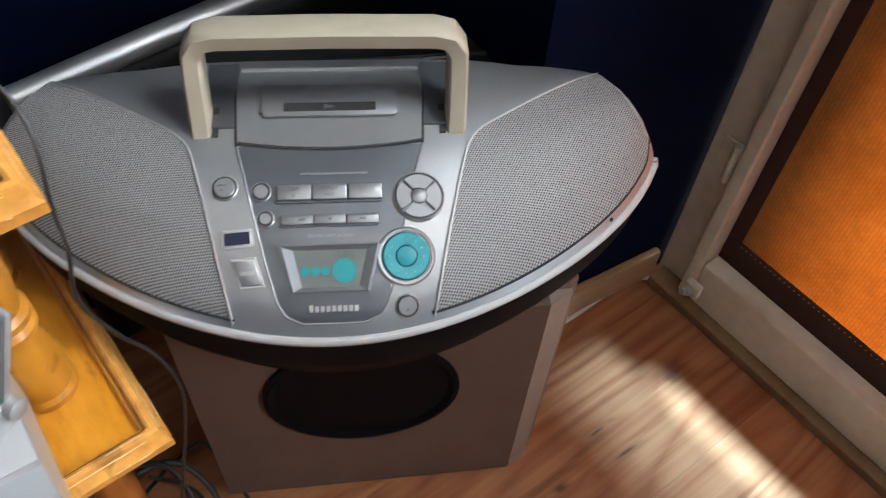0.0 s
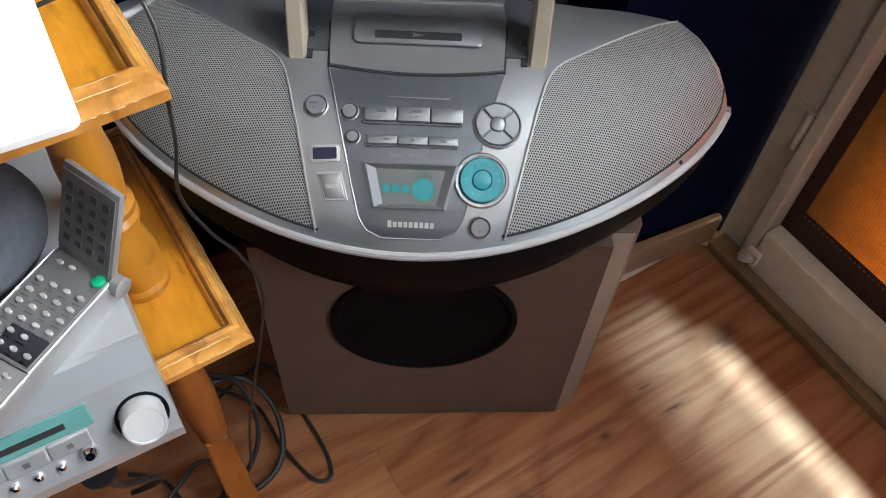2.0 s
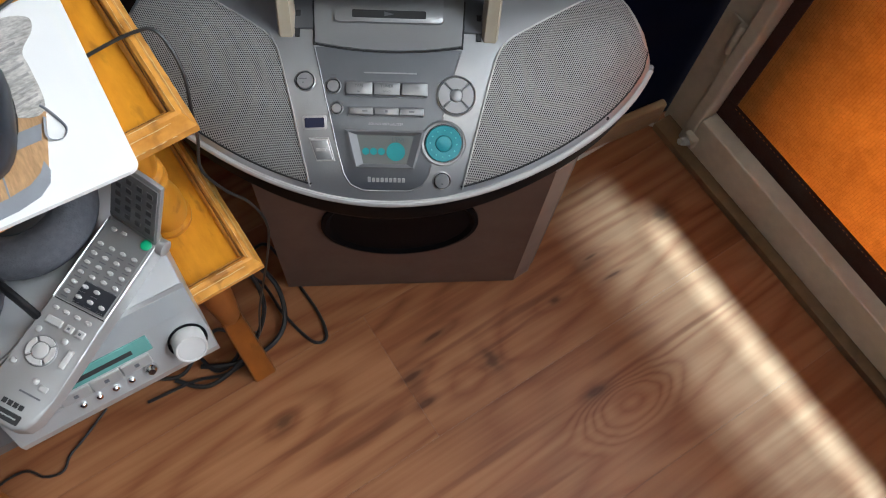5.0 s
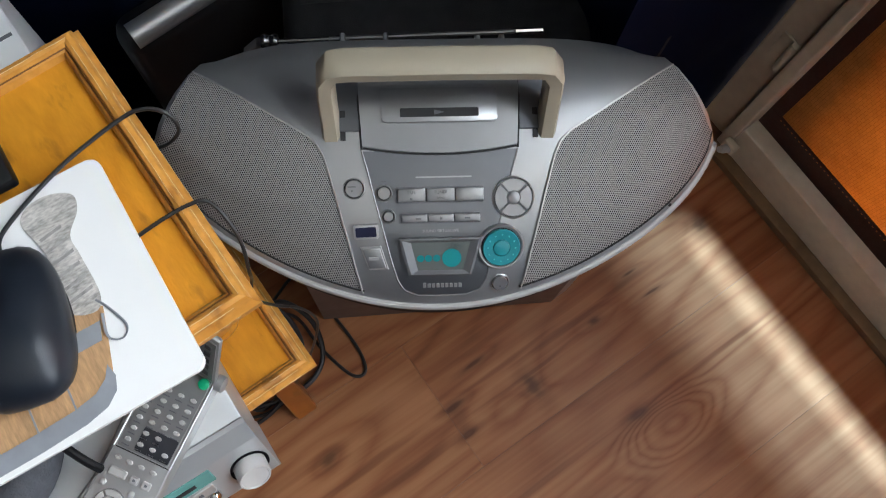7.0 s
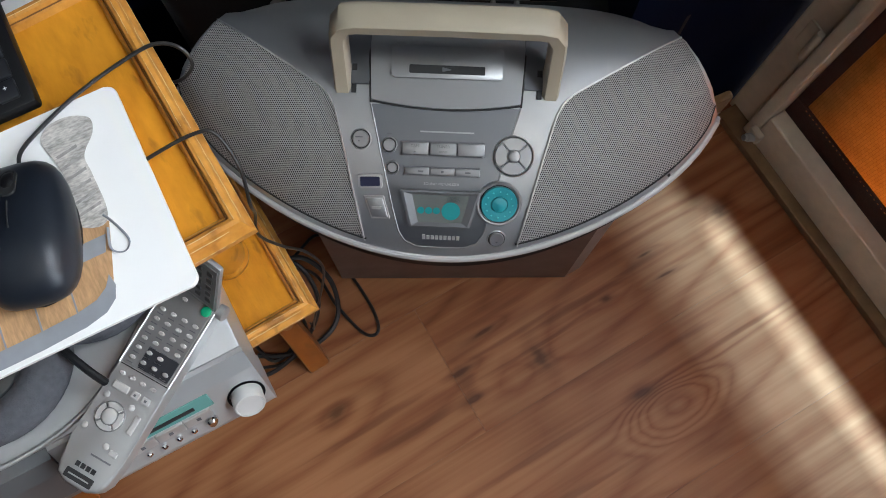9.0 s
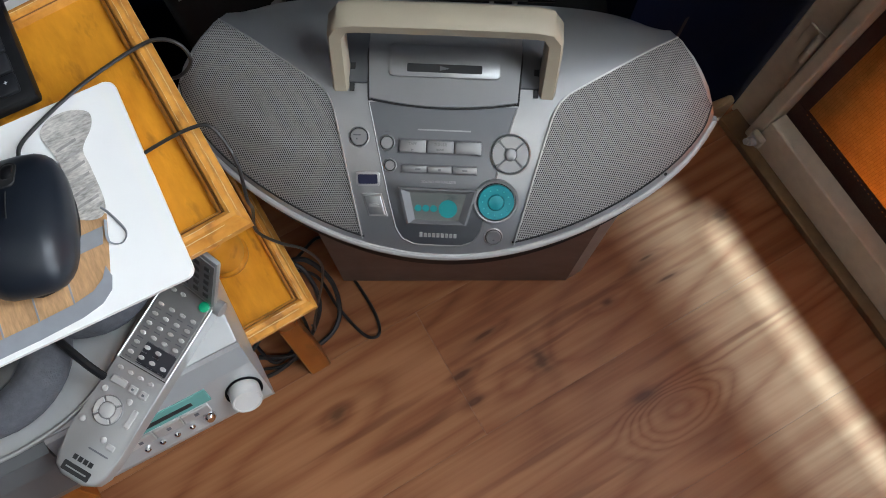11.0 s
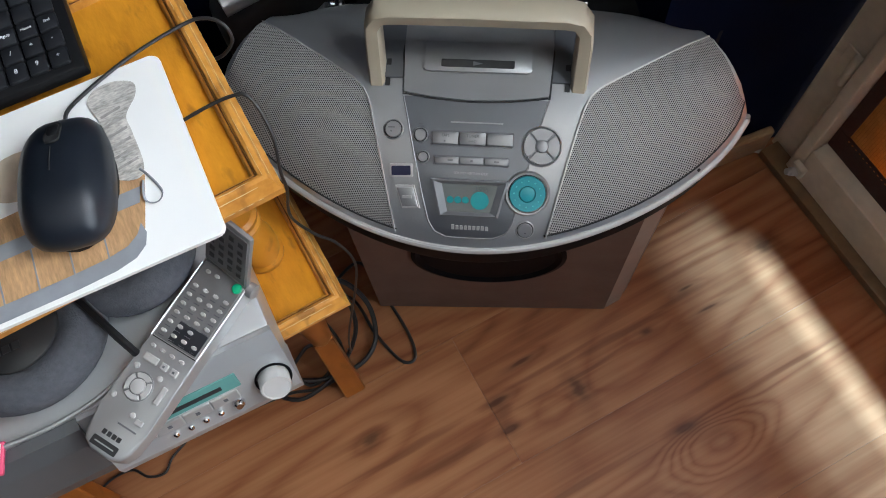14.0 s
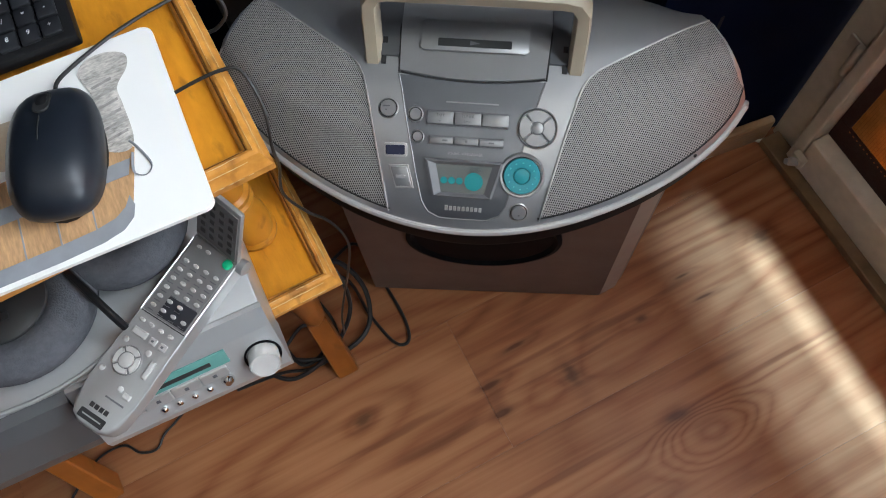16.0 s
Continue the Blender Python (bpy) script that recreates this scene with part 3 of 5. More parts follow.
sub = empty("subwoofer", pose(-0.129, 0.3355, 0, 0, 0, 5.2), "taupe floor loudspeaker with a round black port", "loudspeaker")
part("cabinet", prism([(0, 0.016), (SW + 0.002, 0.016), (SW + 0.012, 0.026), (SW + 0.010, SD), (0.012, SD)], 0.004, SH, 0.002), SUB_GREY, sub)
bm = bmesh.new()
hole_c, hole_r = (0.1495, 0.213), 0.085
corners = [math.atan2(z - hole_c[1], x - hole_c[0]) % (2 * math.pi) for x, z in ((SB, SH), (0, SH), (0, 0.004), (SB, 0.004))]
BAFFLE_ANGLES = sorted(corners + [2 * math.pi * k / 60 + 0.001 for k in range(60)])
front_rings = []
for y in (0.0, 0.0155):
    outer, inner = [], []
    for i in range(64):
        a = BAFFLE_ANGLES[i]
        c, d = math.cos(a), math.sin(a)
        reach = min([(SB - hole_c[0]) / c if c > 1e-6 else 9, -hole_c[0] / c if c < -1e-6 else 9, (SH - hole_c[1]) / d if d > 1e-6 else 9, (0.004 - hole_c[1]) / d if d < -1e-6 else 9])
        outer.append(bm.verts.new((hole_c[0] + reach * c, y, hole_c[1] + reach * d)))
        inner.append(bm.verts.new((hole_c[0] + hole_r * c, y, hole_c[1] + hole_r * d)))
    front_rings.append((outer, inner))
(o0, i0), (o1, i1) = front_rings
for i in range(64):
    j = (i + 1) % 64
    bm.faces.new((o0[i], o0[j], i0[j], i0[i]))
    bm.faces.new((o1[i], i1[i], i1[j], o1[j]))
    bm.faces.new((i0[i], i0[j], i1[j], i1[i]))
    bm.faces.new((o0[i], o1[i], o1[j], o0[j]))
part("front_baffle", bm, SUB_GREY, sub)
part("corner_strip", prism([(SB + 0.0005, 0.0008), (SW + 0.004, 0.0135), (SW + 0.004, 0.0157), (SB + 0.0005, 0.0157)], 0.004, SH - 0.001), mat("light_taupe", (0.26, 0.20, 0.165), 0.5), sub, "paler bevelled corner strip")
part("rim", lathe([(hole_r + 0.004, 0), (hole_r + 0.004, 0.003), (hole_r - 0.001, 0.004), (hole_r - 0.006, 0.0), (hole_r - 0.006, -0.012), (hole_r + 0.0, -0.012)], 48,
                  pose(hole_c[0], -0.0005, hole_c[1], 90, 0, 0)), DARK_BODY, sub, "black port rim", True)
part("cone", lathe([(0.088, -0.012), (0.080, -0.004), (0.072, -0.010), (0.03, -0.0135), (0.026, -0.008), (0.0, -0.004)], 48, pose(hole_c[0], 0.002, hole_c[1], 90, 0, 0)), CONE, sub, "black speaker cone", True)
for x in (0.03, 0.29):
    for y in (0.03, 0.24):
        part("foot", lathe([(0.014, 0.0), (0.014, 0.0039)], 14, pose(x, y, 0)), BLACK, sub)

# ---- portable radio ----
BX, BY, BZ, BYAW = 0.0055, 0.40, 0.338, 2.5
PROF = ((0, .431), (.05, .4445), (.105, .455), (.227, .4735), (.32, .4825), (.39, .4885), (.5, .4955), (.68, .5015), (.84, .4995), (1, .480))


def shell_ends(s):
    """Front and back edge of the top at s: a shallow bow that turns up sharply at the tips."""
    return -.128 + .105 * s * s + .021 * s ** 12, .091 - .008 * s ** 6


def shell_point(s, t):
    """Top of the radio at s across (-1 to 1) and t from front edge to back, in its own metres."""
    fx, bx = .235 * s, .184 * s
    fy, by = shell_ends(s)
    for (a, za), (b, zb) in zip(PROF, PROF[1:]):
        if t <= b or b == 1:
            k = (t - a) / (b - a)
            z = za + (zb - za) * k
            break
    z += .024 * s * s * max(0, 1 - t) ** 2 - .020 * s ** 4 * t
    return fx + (bx - fx) * t, fy + (by - fy) * t, z - BZ


def shell_st(x, y):
    s, t = x / .22, .5
    for _ in range(16):
        s = max(-1.02, min(1.02, s))
        fy, by = shell_ends(s)
        t = (y - fy) / (by - fy)
        s = x / (.235 + (.184 - .235) * t)
    return s, t


radio = empty("boombox", pose(BX, BY, BZ, 0, 0, BYAW), "silver portable stereo with carrying handle and two grilles", "boombox")


def lean(y):
    """The controls sit a little nearer the front edge, the lid more so."""
    return y - 0.0022 - 0.004 * min(1.0, max(0.0, (y + 0.03) / 0.05))


def on_shell(x, y, up=0.0):
    """A frame on the radio's top at (x, y): its z axis stands on the surface."""
    h, y = 0.002, lean(y)
    p = Vector(shell_point(*shell_st(x, y)))
    a = Vector(shell_point(*shell_st(x + h, y))) - Vector(shell_point(*shell_st(x - h, y)))
    b = Vector(shell_point(*shell_st(x, y + h))) - Vector(shell_point(*shell_st(x, y - h)))
    a.normalize()
    n = a.cross(b).normalized()
    b = n.cross(a)
    m = Matrix((a, b, n)).transposed().to_4x4()
    m.translation = p + n * up
    return m


def drape(rows, up, thick, cols=24):
    """Skin that follows the top: rows of (y, x left, x right), or points given per row."""
    out = []
    for y, xl, xr in rows:
        line = []
        for j in range(cols + 1):
            x = xl + (xr - xl) * j / cols
            p = shell_point(*shell_st(x, lean(y)))
            line.append((p[0], p[1], p[2] + up))
        out.append(line)
    return grid_sheet(out, thick)


def between(table, v):
    for (a, *pa), (b, *pb) in zip(table, table[1:]):
        if v <= b:
            k = (v - a) / (b - a)
            return [p + (q - p) * k for p, q in zip(pa, pb)]
    return list(table[-1][1:])


S_STEPS = [-1 + i / 28 for i in range(57)]
T_STEPS = [0, .02, .05, .075, .105, .16, .227, .32, .39, .5, .6, .68, .76, .84, .92, 1]
part("top_shell", grid_sheet([[shell_point(s, t) for s in S_STEPS] for t in T_STEPS], 0.004), SILVER, radio, "silver plastic top shell", True)
# lower body tapers inwards below the rim
ring_top = [shell_point(s, 0) for s in S_STEPS] + [shell_point(1, t) for t in T_STEPS[1:]] + [shell_point(s, 1) for s in S_STEPS[::-1][1:]] + [shell_point(-1, t) for t in T_STEPS[::-1][1:-1]]
bm = bmesh.new()
rings = []
for k, drop in ((0.992, 0.0045), (0.992, 0.030), (0.96, 0.045), (0.86, 0.066), (0.80, 1.0)):
    rings.append([bm.verts.new((x * k, (y - 0.02) * k + 0.02, max(z - drop, 0.0) if drop < 1 else 0.0)) for x, y, z in ring_top])
for a, b in zip(rings, rings[1:]):
    for i in range(len(a)):
        j = (i + 1) % len(a)
        bm.faces.new((a[i], a[j], b[j], b[i]))
bm.faces.new(rings[0])
bm.faces.new(rings[-1][::-1])
part("lower_body", bm, DARK_BODY, radio, "dark grey lower case", True)
front = [shell_point(s, 0) for s in S_STEPS] + [shell_point(1, 0.02)]
front = [shell_point(-1, 0.02)] + front
part("rim_trim", tube([(x, y + 0.0005, z + 0.0005) for x, y, z in front], 0.0031, 10, 0), RIM_SILVER, radio, "pale silver rim strip", True)

# grilles: perforated from just inside the rim to a swept upper edge
GRILLE_EDGE = ((.0650, -.1160), (.0695, -.1000), (.0752, -.0780), (.0830, -.0480), (.0890, -.0260), (.0920, -.0170), (.0965, -.0090), (.1040, -.0015), (.1140, .0050), (.1450, .0248), (.1750, .0445), (.1965, .0590))
GRILLE_LENGTH = [0.0]
for (xa, ya), (xb, yb) in zip(GRILLE_EDGE, GRILLE_EDGE[1:]):
    GRILLE_LENGTH.append(GRILLE_LENGTH[-1] + math.hypot(xb - xa, yb - ya))
EDGE_TABLE = [(d / GRILLE_LENGTH[-1], x, y) for d, (x, y) in zip(GRILLE_LENGTH, GRILLE_EDGE)]
for side in (-1, 1):
    cols = []
    N = 48
    for i in range(N + 1):
        u = i / N
        s = 0.272 + 0.714 * u
        fy, by = shell_ends(s)
        x0, y0, _ = shell_point(s, 0.0062 / (by - fy))
        x1, y1 = between(EDGE_TABLE, u)
        line = []
        for k in range(21):
            p = shell_point(*shell_st(side * (x0 + (x1 - x0) * k / 20), y0 + (y1 - y0) * k / 20))
            line.append((p[0], p[1], p[2] + 0.0018))
        cols.append(line)
    part("speaker_grille", grid_sheet(cols, 0.003), GRILLE, radio, "perforated silver metal grille", True)
    part("grille_trim", tube([(c[-1][0], c[-1][1], c[-1][2] + 0.0003) for c in cols], 0.0008, 6, 0), SILVER_LIGHT, radio, "thin bright grille edge", True)
    part("grille_groove", tube([(c[0][0], c[0][1] - 0.0006, c[0][2] - 0.0010) for c in cols], 0.0010, 6, 0), SHADOW_GAP, radio)
part("rim_mark", lathe([(0.0016, 0), (0.0016, 0.0005), (0, 0.0005)], 10, on_shell(0.1925, -0.0485, 0.0006)), SHADOW_GAP, radio, "small dark chip in the rim")

# grey console, its border and the lid
CONSOLE = ((-0.1175, -0.020, 0.020), (-0.1165, -0.027, 0.027), (-0.113, -0.0315, 0.0315), (-0.107, -0.0360, 0.0355), (-0.09, -0.0415, 0.0405), (-0.05, -0.0522, 0.0505), (-0.0112, -0.0615, 0.0612))
rows = [(y, *between(CONSOLE, y)) for y in [-0.1175 + (0.1175 - 0.0112) * i / 30 for i in range(31)]]
part("console_panel", drape(rows, 0.0009, 0.002), GREY_PANEL, radio, "darker grey control panel", True)
border = [(r[1], r[0]) for r in rows[::-1]] + [(r[2], r[0]) for r in rows]
part("console_border", tube([(p[0], p[1], p[2] + 0.001) for p in (shell_point(*shell_st(x, lean(y))) for x, y in border)], 0.0007, 6, 0), BUTTON, radio, "thin bright border line", True)
lid_rows = [(y, -0.0610 - 0.0035 * (y + .011) / .066, 0.0610 + 0.0035 * (y + .011) / .066) for y in [-0.0095 + 0.0685 * i / 16 for i in range(17)]]


def lid_front(x):
    return -0.0075 - 0.0065 * (1 - (x / 0.061) ** 2)


lid_skin = []
for y, xl, xr in lid_rows:
    k = (y + 0.0095) / 0.0685
    line = []
    for j in range(25):
        x = xl + (xr - xl) * j / 24
        yy = lid_front(x) + (0.059 - lid_front(x)) * k
        p = shell_point(*shell_st(x, lean(yy)))
        line.append((p[0], p[1], p[2] + 0.0024))
    lid_skin.append(line)
lid = part("lid", grid_sheet(lid_skin, 0.004), SILVER, radio, "silver lid over the disc compartment", True)
gap = [(r[1] - 0.0006, r[0]) for r in lid_rows[::-1]] + [(x, lid_front(x) - 0.0008) for x in np.linspace(-0.06, 0.06, 13)] + [(r[2] + 0.0006, r[0]) for r in lid_rows]
part("lid_gap", tube([(p[0], p[1], p[2] + 0.0008) for p in (shell_point(*shell_st(x, lean(y))) for x, y in gap)], 0.0009, 6, 0), SHADOW_GAP, radio)
part("lid_back_edge", box(-0.062, 0.062, -0.0015, 0.0015, -0.002, 0.0015, 0.0007, 2, on_shell(0, 0.0605, 0.0024)), SILVER_LIGHT, radio, "pale lid edge")
# raised window frame on the lid with the dark slot
bm = prism(rounded(-0.046, 0.046, -0.0145, 0.0145, 0.004), 0.0, 0.0013, 0.0010, 2, on_shell(0, 0.027, 0.0022))
part("lid_plate", bm, SILVER, radio, smooth=True)
part("slot", prism(rounded(-0.031, 0.031, -0.0036, 0.0036, 0.001), 0.0, 0.0012, 0, 2, on_shell(0, 0.0205, 0.0034)), SHADOW_GAP, radio, "dark slot in the lid")
part("slot_mark", prism([(-0.004, -0.002), (0.004, 0.0), (-0.004, 0.002)], 0.0, 0.0004, 0, 2, on_shell(0, 0.0205, 0.0047)), PRINT, radio)
for x in (-0.074, 0.074):
    part("handle_recess", box(-0.0105, 0.0105, -0.024, 0.034, -0.002, 0.0006, 0.0003, 1, on_shell(x, 0.031, 0.0)), GREY_PANEL, radio, "grey strip beside the lid")

# carrying handle
def handle_ring(cx, cy, cz, w, d, ax):
    return [(cx + ax[0][0] * a * w + ax[1][0] * b * d, cy + ax[0][1] * a * w + ax[1][1] * b * d, cz + ax[0][2] * a * w + ax[1][2] * b * d) for a, b in
            ((-1, -.7), (-.7, -1), (.7, -1), (1, -.7), (1, .7), (.7, 1), (-.7, 1), (-1, .7))]


HX, FZ, TZ, HLEAN = 0.0845, 0.140, 0.220, 0.030
bm = bmesh.new()
path = [(-HX, -0.005, FZ, 0), (-HX - 0.002, HLEAN * .8, TZ - 0.026, 0), (-HX - 0.0015, HLEAN * .92, TZ - 0.014, 22), (-HX + 0.004, HLEAN, TZ - 0.0065, 50), (-HX + 0.014, HLEAN, TZ - 0.004, 85), (0, HLEAN, TZ - 0.003, 90)]
path += [(-x, y, z, 180 - a) for x, y, z, a in path[::-1][1:]]
rings = []
for x, y, z, a in path:
    c, s = math.cos(radians(a)), math.sin(radians(a))
    rings.append([bm.verts.new(p) for p in handle_ring(x, y, z, 0.0068, 0.0115, ((c, 0, -s), (0, 1, 0)))])
for a, b in zip(rings, rings[1:]):
    for i in range(8):
        bm.faces.new((a[i], a[(i + 1) % 8], b[(i + 1) % 8], b[i]))
bm.faces.new(rings[0])
bm.faces.new(rings[-1][::-1])
part("handle", bm, BEIGE, radio, "beige plastic carrying handle", True)

for side in (-1, 1):
    part("handle_slot", box(-0.0020, 0.0020, -0.0115, 0.0125, -0.001, 0.0010, 0, 1, on_shell(side * 0.0760, 0.011, 0.0005)), SHADOW_GAP, radio, "dark handle slot")

# buttons and dials
def button(name, x, y, r, up=0.0, h=0.0022, material=None, label="", ring=True):
    if ring:
        part(name + "_ring", lathe([(r + 0.0018, 0), (r + 0.0018, 0.0006), (r + 0.0010, 0.0012), (r + 0.0006, 0.0004)], 28, on_shell(x, y, up)), SILVER, radio, smooth=True)
        part(name + "_gap", lathe([(r + 0.0007, 0.0), (r + 0.0007, 0.0005), (0, 0.0005)], 24, on_shell(x, y, up)), SHADOW_GAP, radio)
    part(name, lathe([(r, -0.001), (r, h * .7), (r * 0.9, h), (0, h)], 28, on_shell(x, y, up)), material or BUTTON, radio, label, True)


button("power_button", -0.0685, -0.040, 0.0070, label="round silver power button")
button("round_button", -0.045, -0.044, 0.0050, 0.0008)
button("small_button", -0.042, -0.061, 0.0040, 0.0008)
button("eject_button", 0.047, -0.1095, 0.0064, label="round silver button")
part("button_print", box(-0.0030, 0.0030, -0.0005, 0.0005, 0, 0.0003, 0, 1, on_shell(-0.070, -0.0385, 0.0022)), PRINT, radio)
part("button_print", box(-0.0006, 0.0006, -0.0006, 0.0006, 0, 0.0003, 0, 1, on_shell(-0.070, -0.0415, 0.0022)), PRINT, radio)
part("button_print", box(-0.0008, 0.0008, -0.0006, 0.0006, 0, 0.0003, 0, 1, on_shell(0.047, -0.1110, 0.0022)), PRINT, radio)
part("button_print", box(-0.0020, 0.0020, -0.0004, 0.0004, 0, 0.0003, 0, 1, on_shell(-0.045, -0.0355, 0.0010)), PRINT, radio)
part("sensor_frame", prism(rounded(-0.0100, 0.0100, -0.0058, 0.0058, 0.0015), 0, 0.0015, 0.0008, 2, on_shell(-0.0600, -0.0715)), SILVER_LIGHT, radio, smooth=True)
part("sensor_window", prism(rounded(-0.0082, 0.0082, -0.0040, 0.0040, 0.001), 0.0013, 0.0019, 0.0, 2, on_shell(-0.0600, -0.0715)), BLUE_WINDOW, radio, "dark blue remote sensor window")
slant = [(-0.0105, 0.010), (0.0065, 0.010), (0.0110, -0.010), (-0.0050, -0.010)]
part("rocker_frame", prism(slant[::-1], 0, 0.0011, 0.0005, 1, on_shell(-0.0545, -0.0900)), SILVER_LIGHT, radio)
part("rocker_button", prism([(x * .84, y * .84) for x, y in slant[::-1]], 0.001, 0.0019, 0.0006, 2, on_shell(-0.0545, -0.0900)), SILVER, radio, smooth=True)
part("rocker_mark", box(-0.004, 0.004, -0.0012, 0.0012, 0.0018, 0.0023, 0, 1, on_shell(-0.0545, -0.0900)), SILVER_LIGHT, radio)
part("tape_button_frame", prism(rounded(-0.0355, 0.0345, -0.0066, 0.0066, 0.002), 0, 0.0013, 0.0006, 2, on_shell(-0.001, -0.046, 0.0008)), PRINT, radio)
for k in range(3):
    x = -0.0235 + 0.0228 * k
    part("key", box(-0.0110, 0.0110, -0.0052, 0.0052, 0.0, 0.0032, 0.0009, 2, on_shell(x, -0.046, 0.0015)), BUTTON, radio, smooth=True)
    part("lower_key", box(-0.0101, 0.0101, -0.0030, 0.0030, 0.0, 0.0028, 0.0008, 2, on_shell(-0.0215 + 0.0208 * k, -0.063, 0.0012)), BUTTON, radio, smooth=True)
part("lower_key_frame", prism(rounded(-0.0325, 0.0315, -0.0042, 0.0042, 0.0015), 0, 0.0012, 0.0005, 1, on_shell(-0.001, -0.063, 0.0008)), PRINT, radio)
for text, x, y, size in (("TAPE", -0.0235, -0.0442, 0.0032), ("TUNER", -0.0007, -0.0442, 0.0034), ("BAND", -0.0007, -0.0482, 0.0024)):
    writing("key_lettering", text, size, PRINT, radio, on_shell(x, y, 0.0049))
writing("panel_lettering", "SOUND VIRTUALIZER", 0.0030, SILVER, radio, on_shell(-0.001, -0.0725, 0.0012))
part("play_mark", prism([(-0.0012, -0.0010), (0.0012, 0.0), (-0.0012, 0.0010)], 0, 0.0003, 0, 1, on_shell(-0.0235, -0.0486, 0.0048)), PRINT, radio)
part("stop_mark", box(-0.0010, 0.0010, -0.0010, 0.0010, 0, 0.0003, 0, 1, on_shell(-0.0007, -0.063, 0.0041)), PRINT, radio)
for x in (-0.0215 + 0.003, 0.0201):
    part("skip_mark", box(-0.0022, 0.0022, -0.0007, 0.0007, 0, 0.0003, 0, 1, on_shell(x, -0.063, 0.0041)), PRINT, radio)
part("panel_print", box(-0.020, 0.024, -0.0006, 0.0006, 0, 0.0003, 0, 1, on_shell(0.0, -0.033, 0.0010)), SILVER, radio)

# four-way ring
part("ring_base", lathe([(0.0172, 0), (0.0172, 0.0012), (0.0160, 0.0022), (0.0152, 0.0008), (0, 0.0008)], 40, on_shell(0.057, -0.049)), SILVER, radio, smooth=True)
part("ring_floor", lathe([(0.0152, 0.0009), (0.0152, 0.0013), (0, 0.0013)], 36, on_shell(0.057, -0.049)), GREY_PANEL, radio)
for k in range(4):
    a0 = 45 + 90 * k + 3
    seg = circle(0, 0, 0.0146, n=10, a0=a0, a1=a0 + 84) + circle(0, 0, 0.0062, n=6, a0=a0, a1=a0 + 84)[::-1]
    part("ring_button", prism(seg, 0.0012, 0.0028, 0.0005, 1, on_shell(0.057, -0.049)), BUTTON, radio)
part("ring_centre", lathe([(0.0050, 0.001), (0.0050, 0.0034), (0.0040, 0.0040), (0, 0.0042)], 24, on_shell(0.057, -0.049)), BUTTON, radio, smooth=True)
# volume dial
part("dial_ring", lathe([(0.0192, 0), (0.0192, 0.0020), (0.0180, 0.0034), (0.0168, 0.0032), (0.0164, 0.0010), (0, 0.001)], 44, on_shell(0.047, -0.084)), SILVER, radio, "silver dial collar", True)
part("dial_gap", lathe([(0.0158, 0.001), (0.0158, 0.0016), (0, 0.0016)], 40, on_shell(0.047, -0.084)), SHADOW_GAP, radio)
part("dial", lathe([(0.0152, 0.001), (0.0152, 0.0046), (0.0146, 0.0052), (0.0072, 0.0048), (0.0068, 0.0040), (0.0062, 0.0056), (0.0030, 0.0064), (0, 0.0066)], 44, on_shell(0.047, -0.084)), TEAL, radio, "turquoise volume dial", True)
for k in range(12):
    a = radians(30 * k)
    part("dial_dot", lathe([(0.0008, 0), (0.0006, 0.0005), (0, 0.0006)], 8, on_shell(0.047, -0.084) @ pose(0.0112 * math.cos(a), 0.0112 * math.sin(a), 0.0049)), TEAL_LIGHT, radio)

# display
frame_m = on_shell(-0.001, -0.0905, 0.0006)
bez = [(-0.0335, 0.0165), (-0.0260, -0.0150), (0.0245, -0.0150), (0.0325, 0.0165)]
bm = bmesh.new()
loops = []
for k, z in ((1.0, 0.0), (1.0, 0.0030), (0.93, 0.0036), (0.72, 0.0008), (0.72, 0.0002)):
    loops.append([bm.verts.new((x * (k if k > .8 else (0.70 if z > .0005 else 0.70)), y * (k if k > .8 else 0.74), z)) for x, y in bez])
for a, b in zip(loops, loops[1:]):
    for i in range(4):
        bm.faces.new((a[i], a[(i + 1) % 4], b[(i + 1) % 4], b[i]))
bmesh.ops.transform(bm, matrix=frame_m, verts=bm.verts)
part("display_bezel", bm, BEZEL, radio, "sunken silver display frame")
scr = [(x * 0.735, y * 0.79) for x, y in bez]
part("display", prism(scr, 0.0002, 0.0010, 0, 1, frame_m), LCD_GREY, radio, "grey-green liquid crystal display")
part("display_disc", prism(circle(0.0085, -0.0010, 0.0078), 0.0011, 0.0013, 0, 1, frame_m), LCD_TEAL, radio, "turquoise display disc")
for x in (-0.0165, -0.0100, -0.0035):
    part("display_dot", prism(circle(x, -0.0010, 0.0030, n=20), 0.0011, 0.0013, 0, 1, frame_m), LCD_TEAL, radio)
writing("display_digits", "1356", 0.0058, LCD_INK, radio, frame_m @ pose(0.0100, 0.0090, 0.0015))
for k in range(9):
    part("maker_mark", box(-0.0013, 0.0013, -0.0019, 0.0019 + (0.0008 if k in (0,) else 0), 0, 0.0006, 0.0002, 1, on_shell(-0.0145 + 0.0036 * k, -0.1105, 0.0008)), SILVER_LIGHT, radio)

# telescopic antenna folded along the back
part("antenna", tube([(-0.138, 0.104, 0.118), (0.0, 0.104, 0.126), (0.07, 0.104, 0.130)], 0.0021, 8, 4), ANTENNA, radio, "dark chrome telescopic antenna", True)
part("antenna_tip", tube([(0.0705, 0.104, 0.130), (0.094, 0.104, 0.1315)], 0.0028, 8, 0), CHROME, radio, smooth=True)
